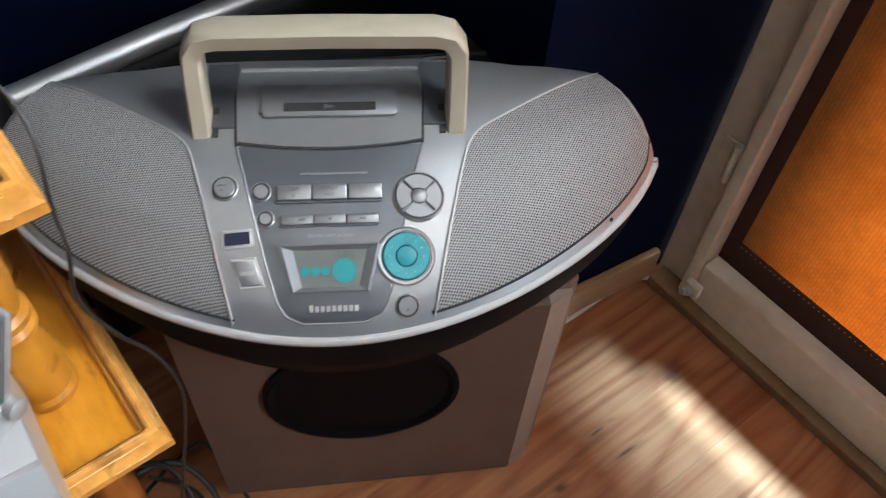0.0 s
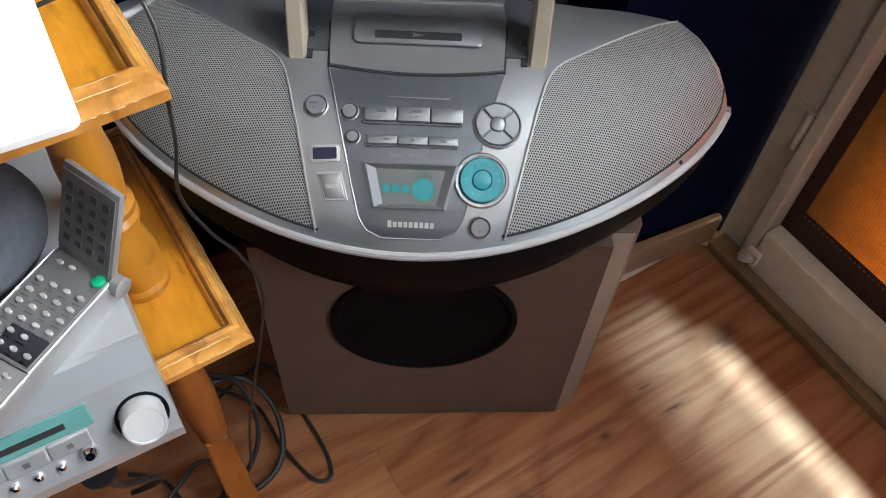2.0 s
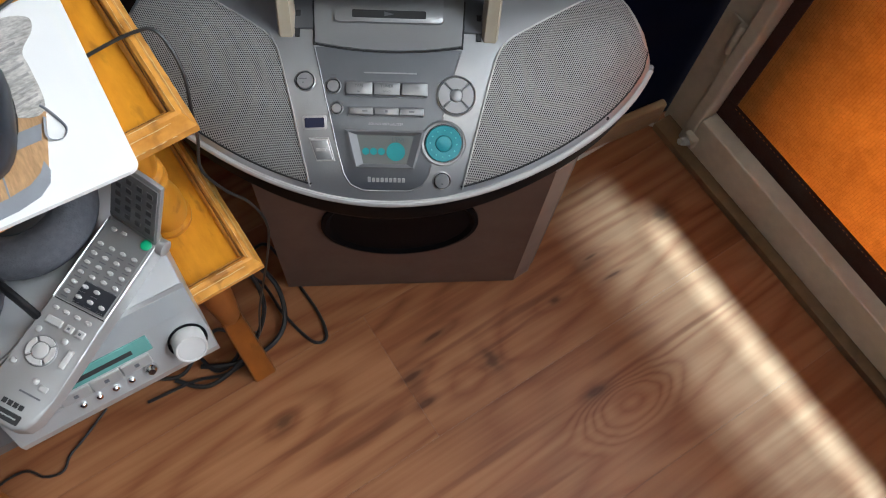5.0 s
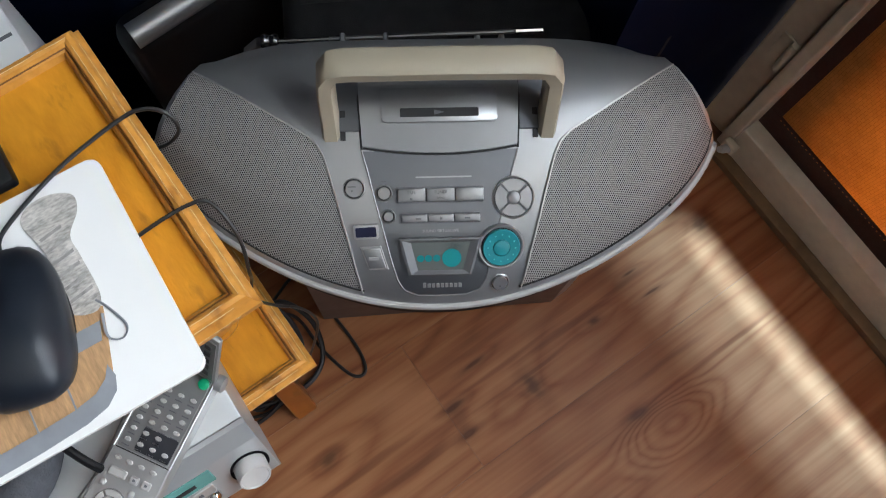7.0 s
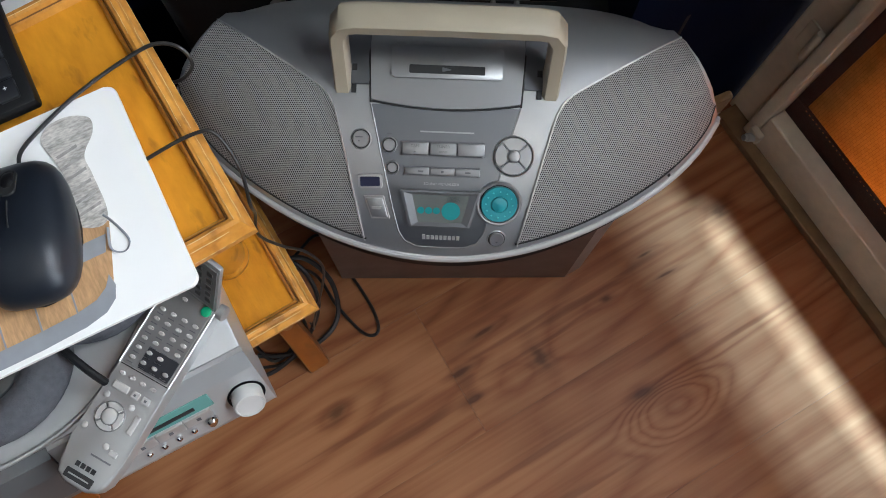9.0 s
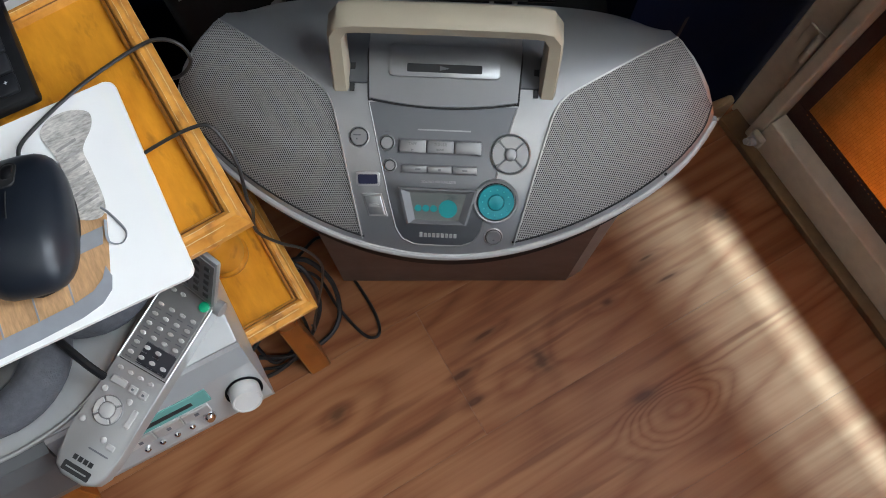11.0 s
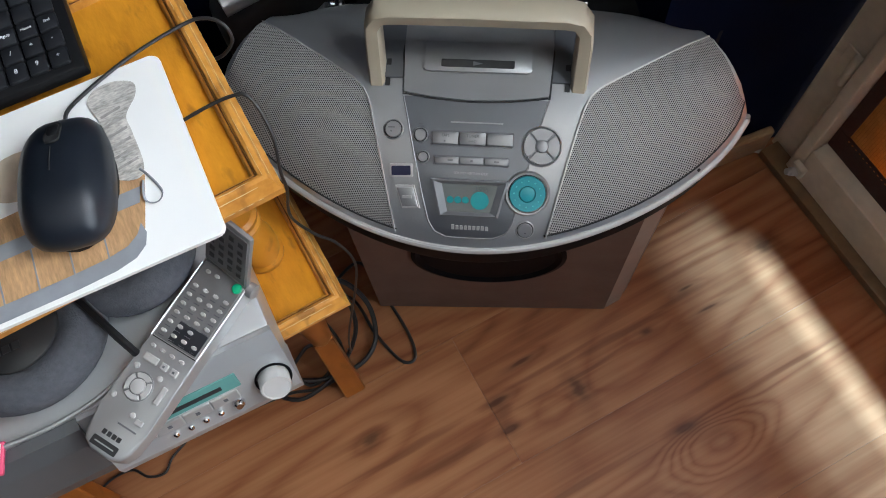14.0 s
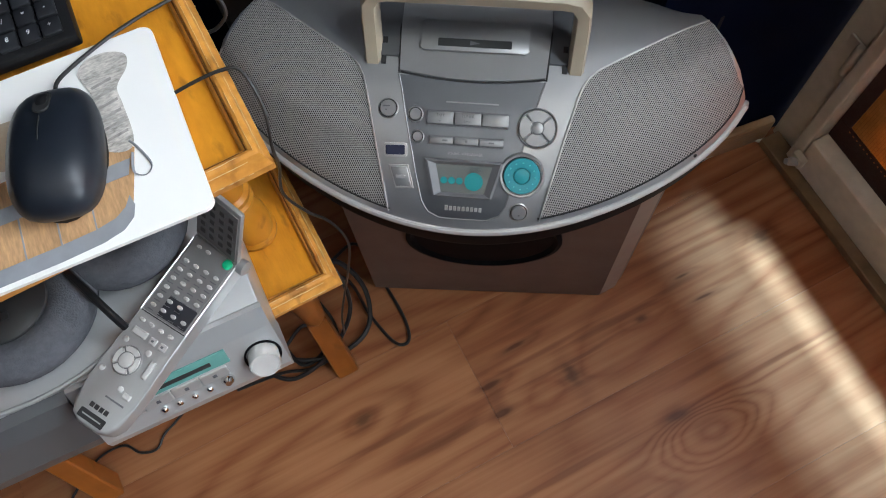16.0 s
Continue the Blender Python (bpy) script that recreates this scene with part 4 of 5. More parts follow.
part("antenna_joint", lathe([(0.006, -0.007), (0.007, -0.004), (0.005, 0.0), (0.007, 0.004), (0.006, 0.007)], 14, pose(-0.141, 0.104, 0.118, 0, 90, 0)), ANTENNA, radio, smooth=True)
part("antenna_bracket", prism([(-0.022, 0), (0.022, 0), (0.010, 0.018), (-0.008, 0.018)], -0.004, 0.004, 0.001, 1, pose(-0.145, 0.105, 0.098, 90, 0, 0)), SILVER, radio)
for x in (-0.078, -0.041, 0.038, 0.059):
    part("antenna_clip", box(-0.0022, 0.0022, 0.092, 0.1065, 0.112, 0.1275, 0.001, 1, pose(x, 0, 0)), SILVER, radio)

# ---- tray table with turned posts ----
LIP_SHADE = mat("inner_lip_shade", (0.17, 0.065, 0.012), 0.6)
TW, TD = 0.43, 0.216
table = empty("tray_table", pose(-0.110, 0.2405, 0, 0, 0, 36), "honey-brown two-tier wooden tray table with worn edges", "table")


def tray(z, x0, x1, y0, y1, names):
    part(names[0], box(x0 + 0.010, x1 - 0.010, y0 + 0.010, y1 - 0.010, z - 0.020, z - 0.009, 0.001, 1), TABLE_TOP, table, "honey-coloured scratched tray board")
    w = 0.0135
    for a, b, flip in (((x0, y0), (x1, y0), 0), ((x1, y0), (x1, y1), 1), ((x1, y1), (x0, y1), 2), ((x0, y1), (x0, y0), 3)):
        a, b = Vector((*a, 0)), Vector((*b, 0))
        d = (b - a).normalized()
        n = Vector((-d.y, d.x, 0))
        prof = ((0.0, -0.022), (-0.003, -0.019), (-0.003, -0.012), (0.0, -0.0085), (0.0007, -0.004), (0.0026, -0.0008), (0.0055, 0.0), (0.008, -0.001), (0.009, -0.0035), (0.0115, -0.0045), (w, -0.0085), (w, -0.020))
        bm = bmesh.new()
        ends = []
        for p, sgn in ((a, 1), (b, -1)):
            ends.append([bm.verts.new(p + n * u + d * (u * sgn) + Vector((0, 0, z + h))) for u, h in prof])
        k = len(prof)
        for i in range(k):
            bm.faces.new((ends[0][i], ends[0][(i + 1) % k], ends[1][(i + 1) % k], ends[1][i]))
        bm.faces.new(ends[0])
        bm.faces.new(ends[1][::-1])
        part(names[1], bm, TABLE_TRIM, table, "worn moulded edge strip", True)
        # thin dark line painting the shadow along the strip's inner lip
        ga, gb = a + n * 0.0098 + d * 0.0098 + Vector((0, 0, z - 0.0037)), b + n * 0.0098 - d * 0.0098 + Vector((0, 0, z - 0.0037))
        part("lip_shade_line", tube([ga, gb], 0.0005, 6, 0), LIP_SHADE, table)
        # scuffed bare line along the moulding's crest
        rg = random.Random(int(z * 1000) + flip)
        for u, h, seed in ((0.0010, -0.0033, 0), (0.0056, 0.0000, 1), (-0.0029, -0.0125, 2)):
            pos, length = 0.006, (b - a).length
            while pos < length - 0.02:
                ln = rg.uniform(0.03, 0.15)
                end = min(pos + ln, length - 0.012)
                pts = [a + d * (pos + (end - pos) * q / 14) + n * (u + rg.uniform(-0.0003, 0.0003)) + Vector((0, 0, z + h + rg.uniform(-0.0003, 0.0001))) for q in range(15)]
                if end - pos > 0.008:
                    part("scuff", tube(pts, rg.uniform(0.0002, 0.0004), 5, 2, 0.7), BARE_WOOD, table, "bare scuffed wood showing through")
                pos = end + rg.uniform(0.001, 0.010)


tray(0.621, -TW, 0.0, 0.0, TD, ("tray_board", "edge_strip"))
tray(0.392, -TW, 0.002, -0.014, TD, ("shelf_board", "shelf_edge_strip"))
POST = [(0.017, 0.382), (0.0215, 0.384), (0.0220, 0.390), (0.0195, 0.394), (0.0205, 0.402), (0.0205, 0.418), (0.0175, 0.436), (0.0145, 0.448), (0.0150, 0.453), (0.0185, 0.457), (0.0190, 0.462), (0.0160, 0.466),
        (0.0185, 0.469), (0.0185, 0.474), (0.0150, 0.478), (0.0165, 0.488), (0.0180, 0.502), (0.0180, 0.518), (0.0165, 0.535), (0.0150, 0.552), (0.0150, 0.564), (0.0185, 0.569), (0.0185, 0.574), (0.0160, 0.578),
        (0.0210, 0.583), (0.0225, 0.589), (0.0215, 0.595), (0.017, 0.601)]
LEG = [(0.013, 0.13), (0.0145, 0.16), (0.0170, 0.21), (0.0172, 0.24), (0.0140, 0.275), (0.0125, 0.290), (0.0165, 0.296), (0.0165, 0.304), (0.013, 0.309), (0.0175, 0.316), (0.0175, 0.324), (0.014, 0.330), (0.0185, 0.337), (0.0185, 0.348), (0.016, 0.371)]
for x in (-0.045, -TW + 0.045):
    for y in (0.067, TD - 0.045):
        part("post", lathe(POST, 28, pose(x, y, 0)), TABLE_POST, table, "turned wooden post", True)
        part("leg", lathe(LEG, 24, pose(x, y - 0.022, 0)), LEG_WOOD, table, "turned wooden leg", True)
        s = -1 if y < 0.1 else 1
        bm = bmesh.new()
        lo = [bm.verts.new((x + a, y - 0.022 + b + s * 0.034, 0.0)) for a, b in ((-.015, -.015), (.015, -.015), (.015, .015), (-.015, .015))]
        hi = [bm.verts.new((x + a, y - 0.022 + b, 0.150)) for a, b in ((-.0125, -.0125), (.0125, -.0125), (.0125, .0125), (-.0125, .0125))]
        bm.faces.new(lo[::-1])
        bm.faces.new(hi)
        for i in range(4):
            bm.faces.new((lo[i], lo[(i + 1) % 4], hi[(i + 1) % 4], hi[i]))
        bmesh.ops.bevel(bm, geom=bm.edges[:], offset=0.002, segments=1, affect="EDGES")
        part("foot", bm, LEG_WOOD, table, "square splayed wooden foot")

# ---- on the upper tray ----
M_PAD = pose(-0.131, 0.199, 0.6220, 0, 0, 31.6)
pad = empty("mouse_pad", M_PAD, "white mouse pad with a printed barrel picture", "mouse pad")
part("sheet", prism(rounded(-0.215, 0.0, 0.0, 0.149, 0.0065), 0.0, 0.0035, 0.0008, 1), PAD_WHITE, pad)


def soft_outline(pts, steps=6):
    """A closed outline rounded through its points."""
    n, out = len(pts), []
    for i in range(n):
        p0, p1, p2, p3 = (Vector((*pts[(i + k) % n], 0)) for k in (-1, 0, 1, 2))
        for q in range(steps):
            u = q / steps
            v = 0.5 * (2 * p1 + (p2 - p0) * u + (2 * p0 - 5 * p1 + 4 * p2 - p3) * u * u + (3 * p1 - p0 - 3 * p2 + p3) * u ** 3)
            out.append((v.x, v.y))
    return out


def print_patch(name, outline, material, z=0.0037):
    return part(name, prism(outline, z - 0.0003, z), material, pad)


print_patch("barrel_print", [(-0.205, 0.004), (-0.090, 0.005), (-0.066, 0.007), (-0.057, 0.010), (-0.051, 0.016), (-0.047, 0.026), (-0.042, 0.042), (-0.036, 0.062), (-0.043, 0.067), (-0.056, 0.070), (-0.110, 0.074), (-0.205, 0.070)], PATCH_WOOD, 0.0038)
for k in range(6):
    print_patch("stave_line", [(-0.190 + 0.023 * k, 0.012), (-0.1889 + 0.023 * k, 0.012), (-0.1879 + 0.0235 * k, 0.066), (-0.189 + 0.0235 * k, 0.066)], PATCH_BAND, 0.0041)
print_patch("lower_band_print", [(-0.21, 0.003), (-0.100, 0.0035), (-0.072, 0.005), (-0.058, 0.008), (-0.050, 0.014), (-0.047, 0.022), (-0.0485, 0.030), (-0.053, 0.023), (-0.061, 0.018), (-0.075, 0.0155), (-0.100, 0.0145), (-0.21, 0.014)], PATCH_BAND, 0.00425)
print_patch("upper_band_print", [(-0.205, 0.044), (-0.045, 0.044), (-0.041, 0.055), (-0.205, 0.055)], PATCH_BAND, 0.00425)
print_patch("grey_shape_print", soft_outline([(-0.053, 0.066), (-0.040, 0.061), (-0.034, 0.070), (-0.034, 0.096), (-0.034, 0.110), (-0.024, 0.122), (-0.022, 0.132), (-0.030, 0.138), (-0.040, 0.140), (-0.050, 0.138), (-0.056, 0.130), (-0.052, 0.112), (-0.051, 0.095), (-0.056, 0.080)]), PATCH_GREY, 0.0044)
print_patch("tan_shape_print", circle(-0.112, 0.098, 0.026, 0.018, 24), PATCH_TAN, 0.0040)
for k in range(6):
    print_patch("grey_stripe_print", [(-0.051 + 0.001 * (k % 2), 0.072 + 0.0085 * k), (-0.036, 0.0745 + 0.0085 * k), (-0.036, 0.0765 + 0.0085 * k), (-0.051, 0.0738 + 0.0085 * k)], PATCH_STRIPE, 0.0047)
part("clip_print", tube([(-0.038, 0.067, 0.0046), (-0.034, 0.060, 0.0046), (-0.029, 0.045, 0.0046), (-0.034, 0.039, 0.0046), (-0.041, 0.044, 0.0046), (-0.038, 0.058, 0.0046)], 0.0011, 6, 5, 0.3), PATCH_BAND, pad)

# mouse
M_MOUSE = pose(-0.2375, 0.2185, 0.6257, 0, 0, 19)
mouse = empty("computer_mouse", M_MOUSE, "matt black corded computer mouse on the pad", "mouse")
bm = bmesh.new()
NU, NV = 28, 9
rings = []
for v in range(NV + 1):
    e = v / NV
    k = math.sqrt(max(0.0, 1 - e ** 2.6))
    ring = []
    for u in range(NU):
        a = 2 * math.pi * u / NU
        c, s = math.cos(a), math.sin(a)
        sx = 0.0305 * (abs(c) ** 0.62) * (1 if c > 0 else -1) * (1.0 - 0.08 * (s > 0) * abs(s))
        sy = 0.0475 * (abs(s) ** 0.66) * (1 if s > 0 else -1)
        kk = 0.96 + 0.04 * min(1, e * 4) if e < 0.25 else k / math.sqrt(1 - 0.25 ** 2.6)
        z = 0.0045 + 0.0315 * e * (1 - 0.18 * max(-0.3, sy * kk / 0.0475))
        ring.append((sx * kk, sy * kk - 0.004 * e, z))
    rings.append([bm.verts.new(p) for p in ring])
for a, b in zip(rings, rings[1:]):
    for i in range(NU):
        bm.faces.new((a[i], a[(i + 1) % NU], b[(i + 1) % NU], b[i]))
bm.faces.new(rings[0][::-1])
bmesh.ops.remove_doubles(bm, verts=bm.verts, dist=0.0002)
MOUSE_BLACK = mat("mouse_black", (0.010, 0.013, 0.019), 0.36, 0.0, 0.15, 60, 0.05, 900)
part("shell", bm, MOUSE_BLACK, mouse, smooth=True)
part("base", prism(circle(0, 0, 0.0290, 0.0455), 0.0, 0.0048), BLACK, mouse)
part("scroll_wheel", lathe([(0.0085, -0.0035), (0.0095, -0.002), (0.0095, 0.002), (0.0085, 0.0035)], 20, pose(0, 0.026, 0.0222, 0, 90, 0)), BLACK, mouse, "black rubber scroll wheel", True)
part("wheel_slot", prism(rounded(-0.0050, 0.0050, -0.010, 0.010, 0.004), 0, 0.0014, 0.0004, 1, pose(0, 0.026, 0.0285, -23, 0, 0)), SHADOW_GAP, mouse)
part("button_split", tube([(0, 0.014, 0.0336), (0, 0.004, 0.0357), (0, -0.004, 0.0362)], 0.0005, 6, 4), SHADOW_GAP, mouse)

# keyboard
keyboard = empty("keyboard", pose(-0.2515, 0.3070, 0.6215, 0, 0, 31.5), "black computer keyboard with white legends", "keyboard")
part("case", box(-0.40, 0.0, 0.0, 0.125, 0.0, 0.012, 0.003, 2), BLACK, keyboard, smooth=True)
KEYCAP = mat("keycap_black", (0.014, 0.015, 0.018), 0.5, 0.0, 0.2, 60)
LEGEND = mat("white_legend", (0.75, 0.75, 0.75), 0.5)
LEGENDS = {(0, 0): "+", (0, 1): "9", (0, 2): "8", (0, 3): "7", (1, 0): "-", (1, 1): "*", (1, 2): "/", (2, 0): "End", (2, 1): "Home", (2, 2): "PgUp"}
for row in range(7):
    for col in range(18):
        x1, y0 = -0.008 - 0.0150 * col, 0.006 + 0.0158 * row
        cap = box(x1 - 0.0136, x1, y0, y0 + 0.0144, 0.011, 0.0150, 0.0016, 2)
        key = part("key", cap, KEYCAP, keyboard, smooth=True)
        if (row, col) in LEGENDS:
            text = LEGENDS[(row, col)]
            if text:
                writing("legend", text, 0.0052 if len(text) < 3 else 0.0032, LEGEND, key, pose(x1 - 0.0068, y0 + 0.008, 0.0153))

# cords
def cord(name, pts, r, label, material=None, flat=1.0):
    return tagged(part(name, tube(pts, r, 8, 8, flat), material or CABLE, None, smooth=True), label, "cable")


part("cord", tube([(-0.2520, 0.261, 0.6365), (-0.2525, 0.276, 0.633), (-0.229, 0.315, 0.6285), (-0.198, 0.349, 0.625), (-0.183, 0.358, 0.6235), (-0.170, 0.357, 0.619), (-0.165, 0.351, 0.609),
                     (-0.174, 0.346, 0.597), (-0.189, 0.345, 0.586), (-0.202, 0.35, 0.56), (-0.205, 0.36, 0.48), (-0.205, 0.38, 0.396)], 0.0014, 8, 8), CABLE, mouse, "thin black mouse cord over the tray edge", True, M_MOUSE.inverted())
cord("audio_cable", [(-0.196, 0.262, 0.6190), (-0.176, 0.278, 0.6240), (-0.151, 0.2945, 0.6265), (-0.137, 0.297, 0.624), (-0.123, 0.281, 0.606), (-0.121, 0.266, 0.575), (-0.128, 0.272, 0.53), (-0.133, 0.266, 0.49),
                     (-0.122, 0.268, 0.45), (-0.108, 0.272, 0.42), (-0.098, 0.270, 0.38), (-0.103, 0.262, 0.33), (-0.128, 0.245, 0.20), (-0.150, 0.255, 0.06), (-0.165, 0.27, 0.004)], 0.0013, "thin black cable hanging beside the tray table")
cord("floor_cable", [(-0.215, 0.30, 0.06), (-0.19, 0.36, 0.030), (-0.165, 0.392, 0.012), (-0.125, 0.350, 0.004), (-0.085, 0.300, 0.003), (-0.072, 0.268, 0.003), (-0.090, 0.262, 0.003), (-0.130, 0.295, 0.004), (-0.165, 0.335, 0.02),
                    (-0.20, 0.33, 0.07)], 0.0022, "black cord looped on the laminate floor")
cord("black_cable", [(-0.23, 0.22, 0.004), (-0.19, 0.225, 0.005), (-0.145, 0.250, 0.006), (-0.128, 0.285, 0.012), (-0.140, 0.325, 0.04), (-0.175, 0.345, 0.07), (-0.21, 0.33, 0.08)], 0.0034, "thick black power cord on the floor")
cord("black_cable", [(-0.26, 0.20, 0.004), (-0.215, 0.195, 0.006), (-0.170, 0.235, 0.02), (-0.150, 0.290, 0.05), (-0.175, 0.330, 0.09), (-0.22, 0.33, 0.10)], 0.0030, "thick black power cord on the floor")
cord("black_cable", [(-0.30, 0.20, 0.004), (-0.255, 0.205, 0.006), (-0.235, 0.235, 0.012), (-0.215, 0.265, 0.02), (-0.19, 0.26, 0.012), (-0.185, 0.235, 0.006), (-0.21, 0.215, 0.005), (-0.25, 0.245, 0.008), (-0.29, 0.25, 0.01)], 0.0026, "tangled black cable under the tray table")
cord("black_cable", [(-0.20, 0.30, 0.03), (-0.175, 0.275, 0.012), (-0.165, 0.240, 0.006), (-0.195, 0.212, 0.005), (-0.235, 0.200, 0.005), (-0.29, 0.17, 0.004)], 0.0022, "tangled black cable under the tray table")
cord("thin_cable", [(-0.34, 0.16, 0.004), (-0.362, 0.12, 0.003), (-0.374, 0.100, 0.003), (-0.379, 0.080, 0.003), (-0.400, 0.0725, 0.003), (-0.425, 0.078, 0.003), (-0.455, 0.055, 0.003), (-0.472, 0.010, 0.003), (-0.48, -0.03, 0.003)], 0.0017, "thin black cord under the receiver")
cord("white_cable", [(0.212, 0.518, 0.0035), (0.249, 0.545, 0.0035), (0.288, 0.571, 0.004), (0.318, 0.592, 0.007), (0.344, 0.611, 0.009), (0.370, 0.623, 0.008), (0.391, 0.624, 0.0035)], 0.0034, "white cord along the skirting board", CABLE_WHITE)

# ---- receiver on the shelf ----
M_REC = pose(-0.1185, 0.146, 0.4030, 0, 0, 33)
RH = 0.064
rec = empty("mini_receiver", M_REC, "silver compact receiver with a volume knob on the shelf", "receiver")
part("case", box(-0.34, -0.0005, 0.0405, 0.235, 0.002, RH, 0.002, 2), RECEIVER, rec, smooth=True)
bm = prism([(0.0, 0.0), (0.040, 0.0), (0.040, RH + 0.0006), (0.036, RH + 0.0006), (0.024, 0.050), (0.0, 0.010)], -0.165, 0.0, 0.0)
bmesh.ops.transform(bm, matrix=Matrix(((0, 0, 1, 0), (1, 0, 0, 0), (0, 1, 0, 0), (0, 0, 0, 1))), verts=bm.verts)
part("front_panel", bm, RECEIVER, rec, "silver front panel with a bevelled top")
bm = prism([(0.006, 0.0), (0.040, 0.0), (0.040, RH - 0.001), (0.030, RH - 0.002), (0.020, 0.046), (0.006, 0.016)], -0.34, -0.1655, 0.0)
bmesh.ops.transform(bm, matrix=Matrix(((0, 0, 1, 0), (1, 0, 0, 0), (0, 1, 0, 0), (0, 0, 0, 1))), verts=bm.verts)
part("disc_drawer", bm, mat("dark_silver", (0.15, 0.155, 0.16), 0.38, 0.5, 0.05), rec, "darker grey disc drawer front")
FACE = pose(0, 0.012, 0.030, 59, 0, 0)
part("display_window", box(-0.160, -0.043, 0.005, 0.0200, -0.001, 0.0012, 0.0006, 1, FACE), TEAL_WINDOW, rec, "green tinted display window")
part("display_text", box(-0.128, -0.058, 0.0095, 0.0135, 0.0012, 0.0016, 0, 1, FACE), SHADOW_GAP, rec)
knob_m = FACE @ pose(-0.018, -0.004, 0)
part("knob_collar", lathe([(0.0158, 0), (0.0158, 0.0010), (0.0142, 0.0012), (0.0142, 0.0)], 36, knob_m), DARK_BODY, rec, smooth=True)
part("volume_knob", lathe([(0.0132, 0.0), (0.0132, 0.0120), (0.0124, 0.0135), (0.0112, 0.0135), (0.0108, 0.0130), (0, 0.0130)], 40, knob_m), KNOB, rec, "pale silver volume knob", True)
for k in range(4):
    part("function_key", box(-0.146 + 0.0247 * k, -0.1225 + 0.0247 * k, -0.0068, 0.0032, -0.001, 0.0020, 0.0006, 1, FACE), SILVER_LIGHT, rec)
    part("key_mark", box(-0.136 + 0.0247 * k, -0.1325 + 0.0247 * k, -0.0033, -0.0003, 0.0020, 0.0024, 0, 1, FACE), PRINT, rec)
for k in range(4):
    part("stud", lathe([(0.0026, 0), (0.0026, 0.002), (0.0012, 0.0034), (0, 0.0036)], 12, FACE @ pose(-0.1095 + 0.0133 * k, -0.0135, 0)), CHROME, rec, smooth=True)
part("jack", lathe([(0.0055, 0), (0.0055, 0.002), (0.0042, 0.004), (0.0028, 0.006), (0.0, 0.006)], 18, FACE @ pose(-0.0530, -0.0120, 0)), CHROME, rec, "chrome jack socket", True)
for x in (-0.30, -0.04):
    for y in (0.05, 0.21):
        part("foot", box(x - 0.01, x + 0.01, y - 0.01, y + 0.01, -0.0108, 0.0019), BLACK, rec)
for k in range(3):
    part("drawer_mark", box(-0.300 + 0.012 * k, -0.291 + 0.012 * k, 0.0050, 0.0062, 0.004, 0.012), SHADOW_GAP, rec)

# power plug hanging in front
plug = empty("power_plug", pose(-0.190, 0.138, 0.345, 0, 0, 30), "black two-pin power plug hanging by its cord", "plug")
part("body", lathe([(0.004, -0.040), (0.006, -0.036), (0.010, -0.020), (0.0125, -0.006), (0.0125, 0.0), (0, 0.0)], 18, pose(0, 0, 0, 15, 0, 0)), BLACK, plug, smooth=True)
for x in (-0.005, 0.005):
    part("pin", lathe([(0.0020, 0.0), (0.0020, 0.016), (0.001, 0.018), (0, 0.018)], 10, pose(x, 0, 0, 15, 0, 0)), CHROME, plug, smooth=True)
part("cord", tube([(0, 0.010, -0.038), (0.0, 0.02, -0.08), (0.02, 0.05, -0.16), (0.0, 0.10, -0.28), (-0.03, 0.12, -0.325)], 0.003, 8, 8), CABLE, plug, smooth=True)

# remote control
M_REM = pose(-0.2110, 0.140, 0.4680, 0, 0, -23.7)
remote = empty("remote_control", M_REM, "silver remote control with an opened flip cover on the receiver", "remote control")
RL, RW = 0.168, 0.0235
body = [(-RW, RL / 2), (-RW, -RL / 2 + 0.030), (-RW * 0.93, -RL / 2 + 0.012), (-RW * 0.75, -RL / 2 + 0.004), (-RW * 0.4, -RL / 2), (RW * 0.4, -RL / 2), (RW * 0.75, -RL / 2 + 0.004), (RW * 0.93, -RL / 2 + 0.012), (RW, -RL / 2 + 0.030), (RW, RL / 2)]
part("body", prism(body, 0.0, 0.016, 0.003, 3), REMOTE, remote, smooth=True)
part("keypad_recess", prism(rounded(-0.0205, 0.0200, 0.0115, 0.0815, 0.002), 0.0160, 0.0164), REMOTE_MID, remote)
part("dark_panel", prism(rounded(-0.0078, 0.0196, 0.0128, 0.0305, 0.001), 0.0164, 0.0167), REMOTE_DARK, remote, "dark key panel")
for sx in (-1, 1):
    part("side_rail", box(sx * 0.0224 - 0.0007, sx * 0.0224 + 0.0007, 0.010, 0.080, 0.0156, 0.0172, 0.0005, 1), SILVER_LIGHT, remote, "bright silver side rail")
part("step_line", box(-0.0205, 0.0222, 0.0100, 0.0108, 0.0156, 0.0165), SHADOW_GAP, remote)
KEYM = lathe([(0.0030, 0), (0.0030, 0.0012), (0.0022, 0.0018), (0, 0.0019)], 10)
key_mesh = bpy.data.meshes.new("key")
bmesh.ops.transform(KEYM, matrix=Matrix.Diagonal((0.85, 0.55, 1, 1)), verts=KEYM.verts)
KEYM.to_mesh(key_mesh)
KEYM.free()
key_mesh.materials.append(KEY_LIGHT)
for row in range(6):
    for col in range(4):
        if (row, col) in ((4, 3),):
            continue
        key = new("key", key_mesh)
        key.parent, key.matrix_basis = remote, pose(-0.0150 + 0.0100 * col, 0.0605 - 0.0085 * row, 0.0165)
        part("key_print", box(-0.0028, 0.0028, -0.0004, 0.0004, 0, 0.0002, 0, 1, pose(-0.0150 + 0.0100 * col, 0.0563 - 0.0085 * row, 0.0165)), PRINT if row < 4 or col == 0 else SILVER, remote)
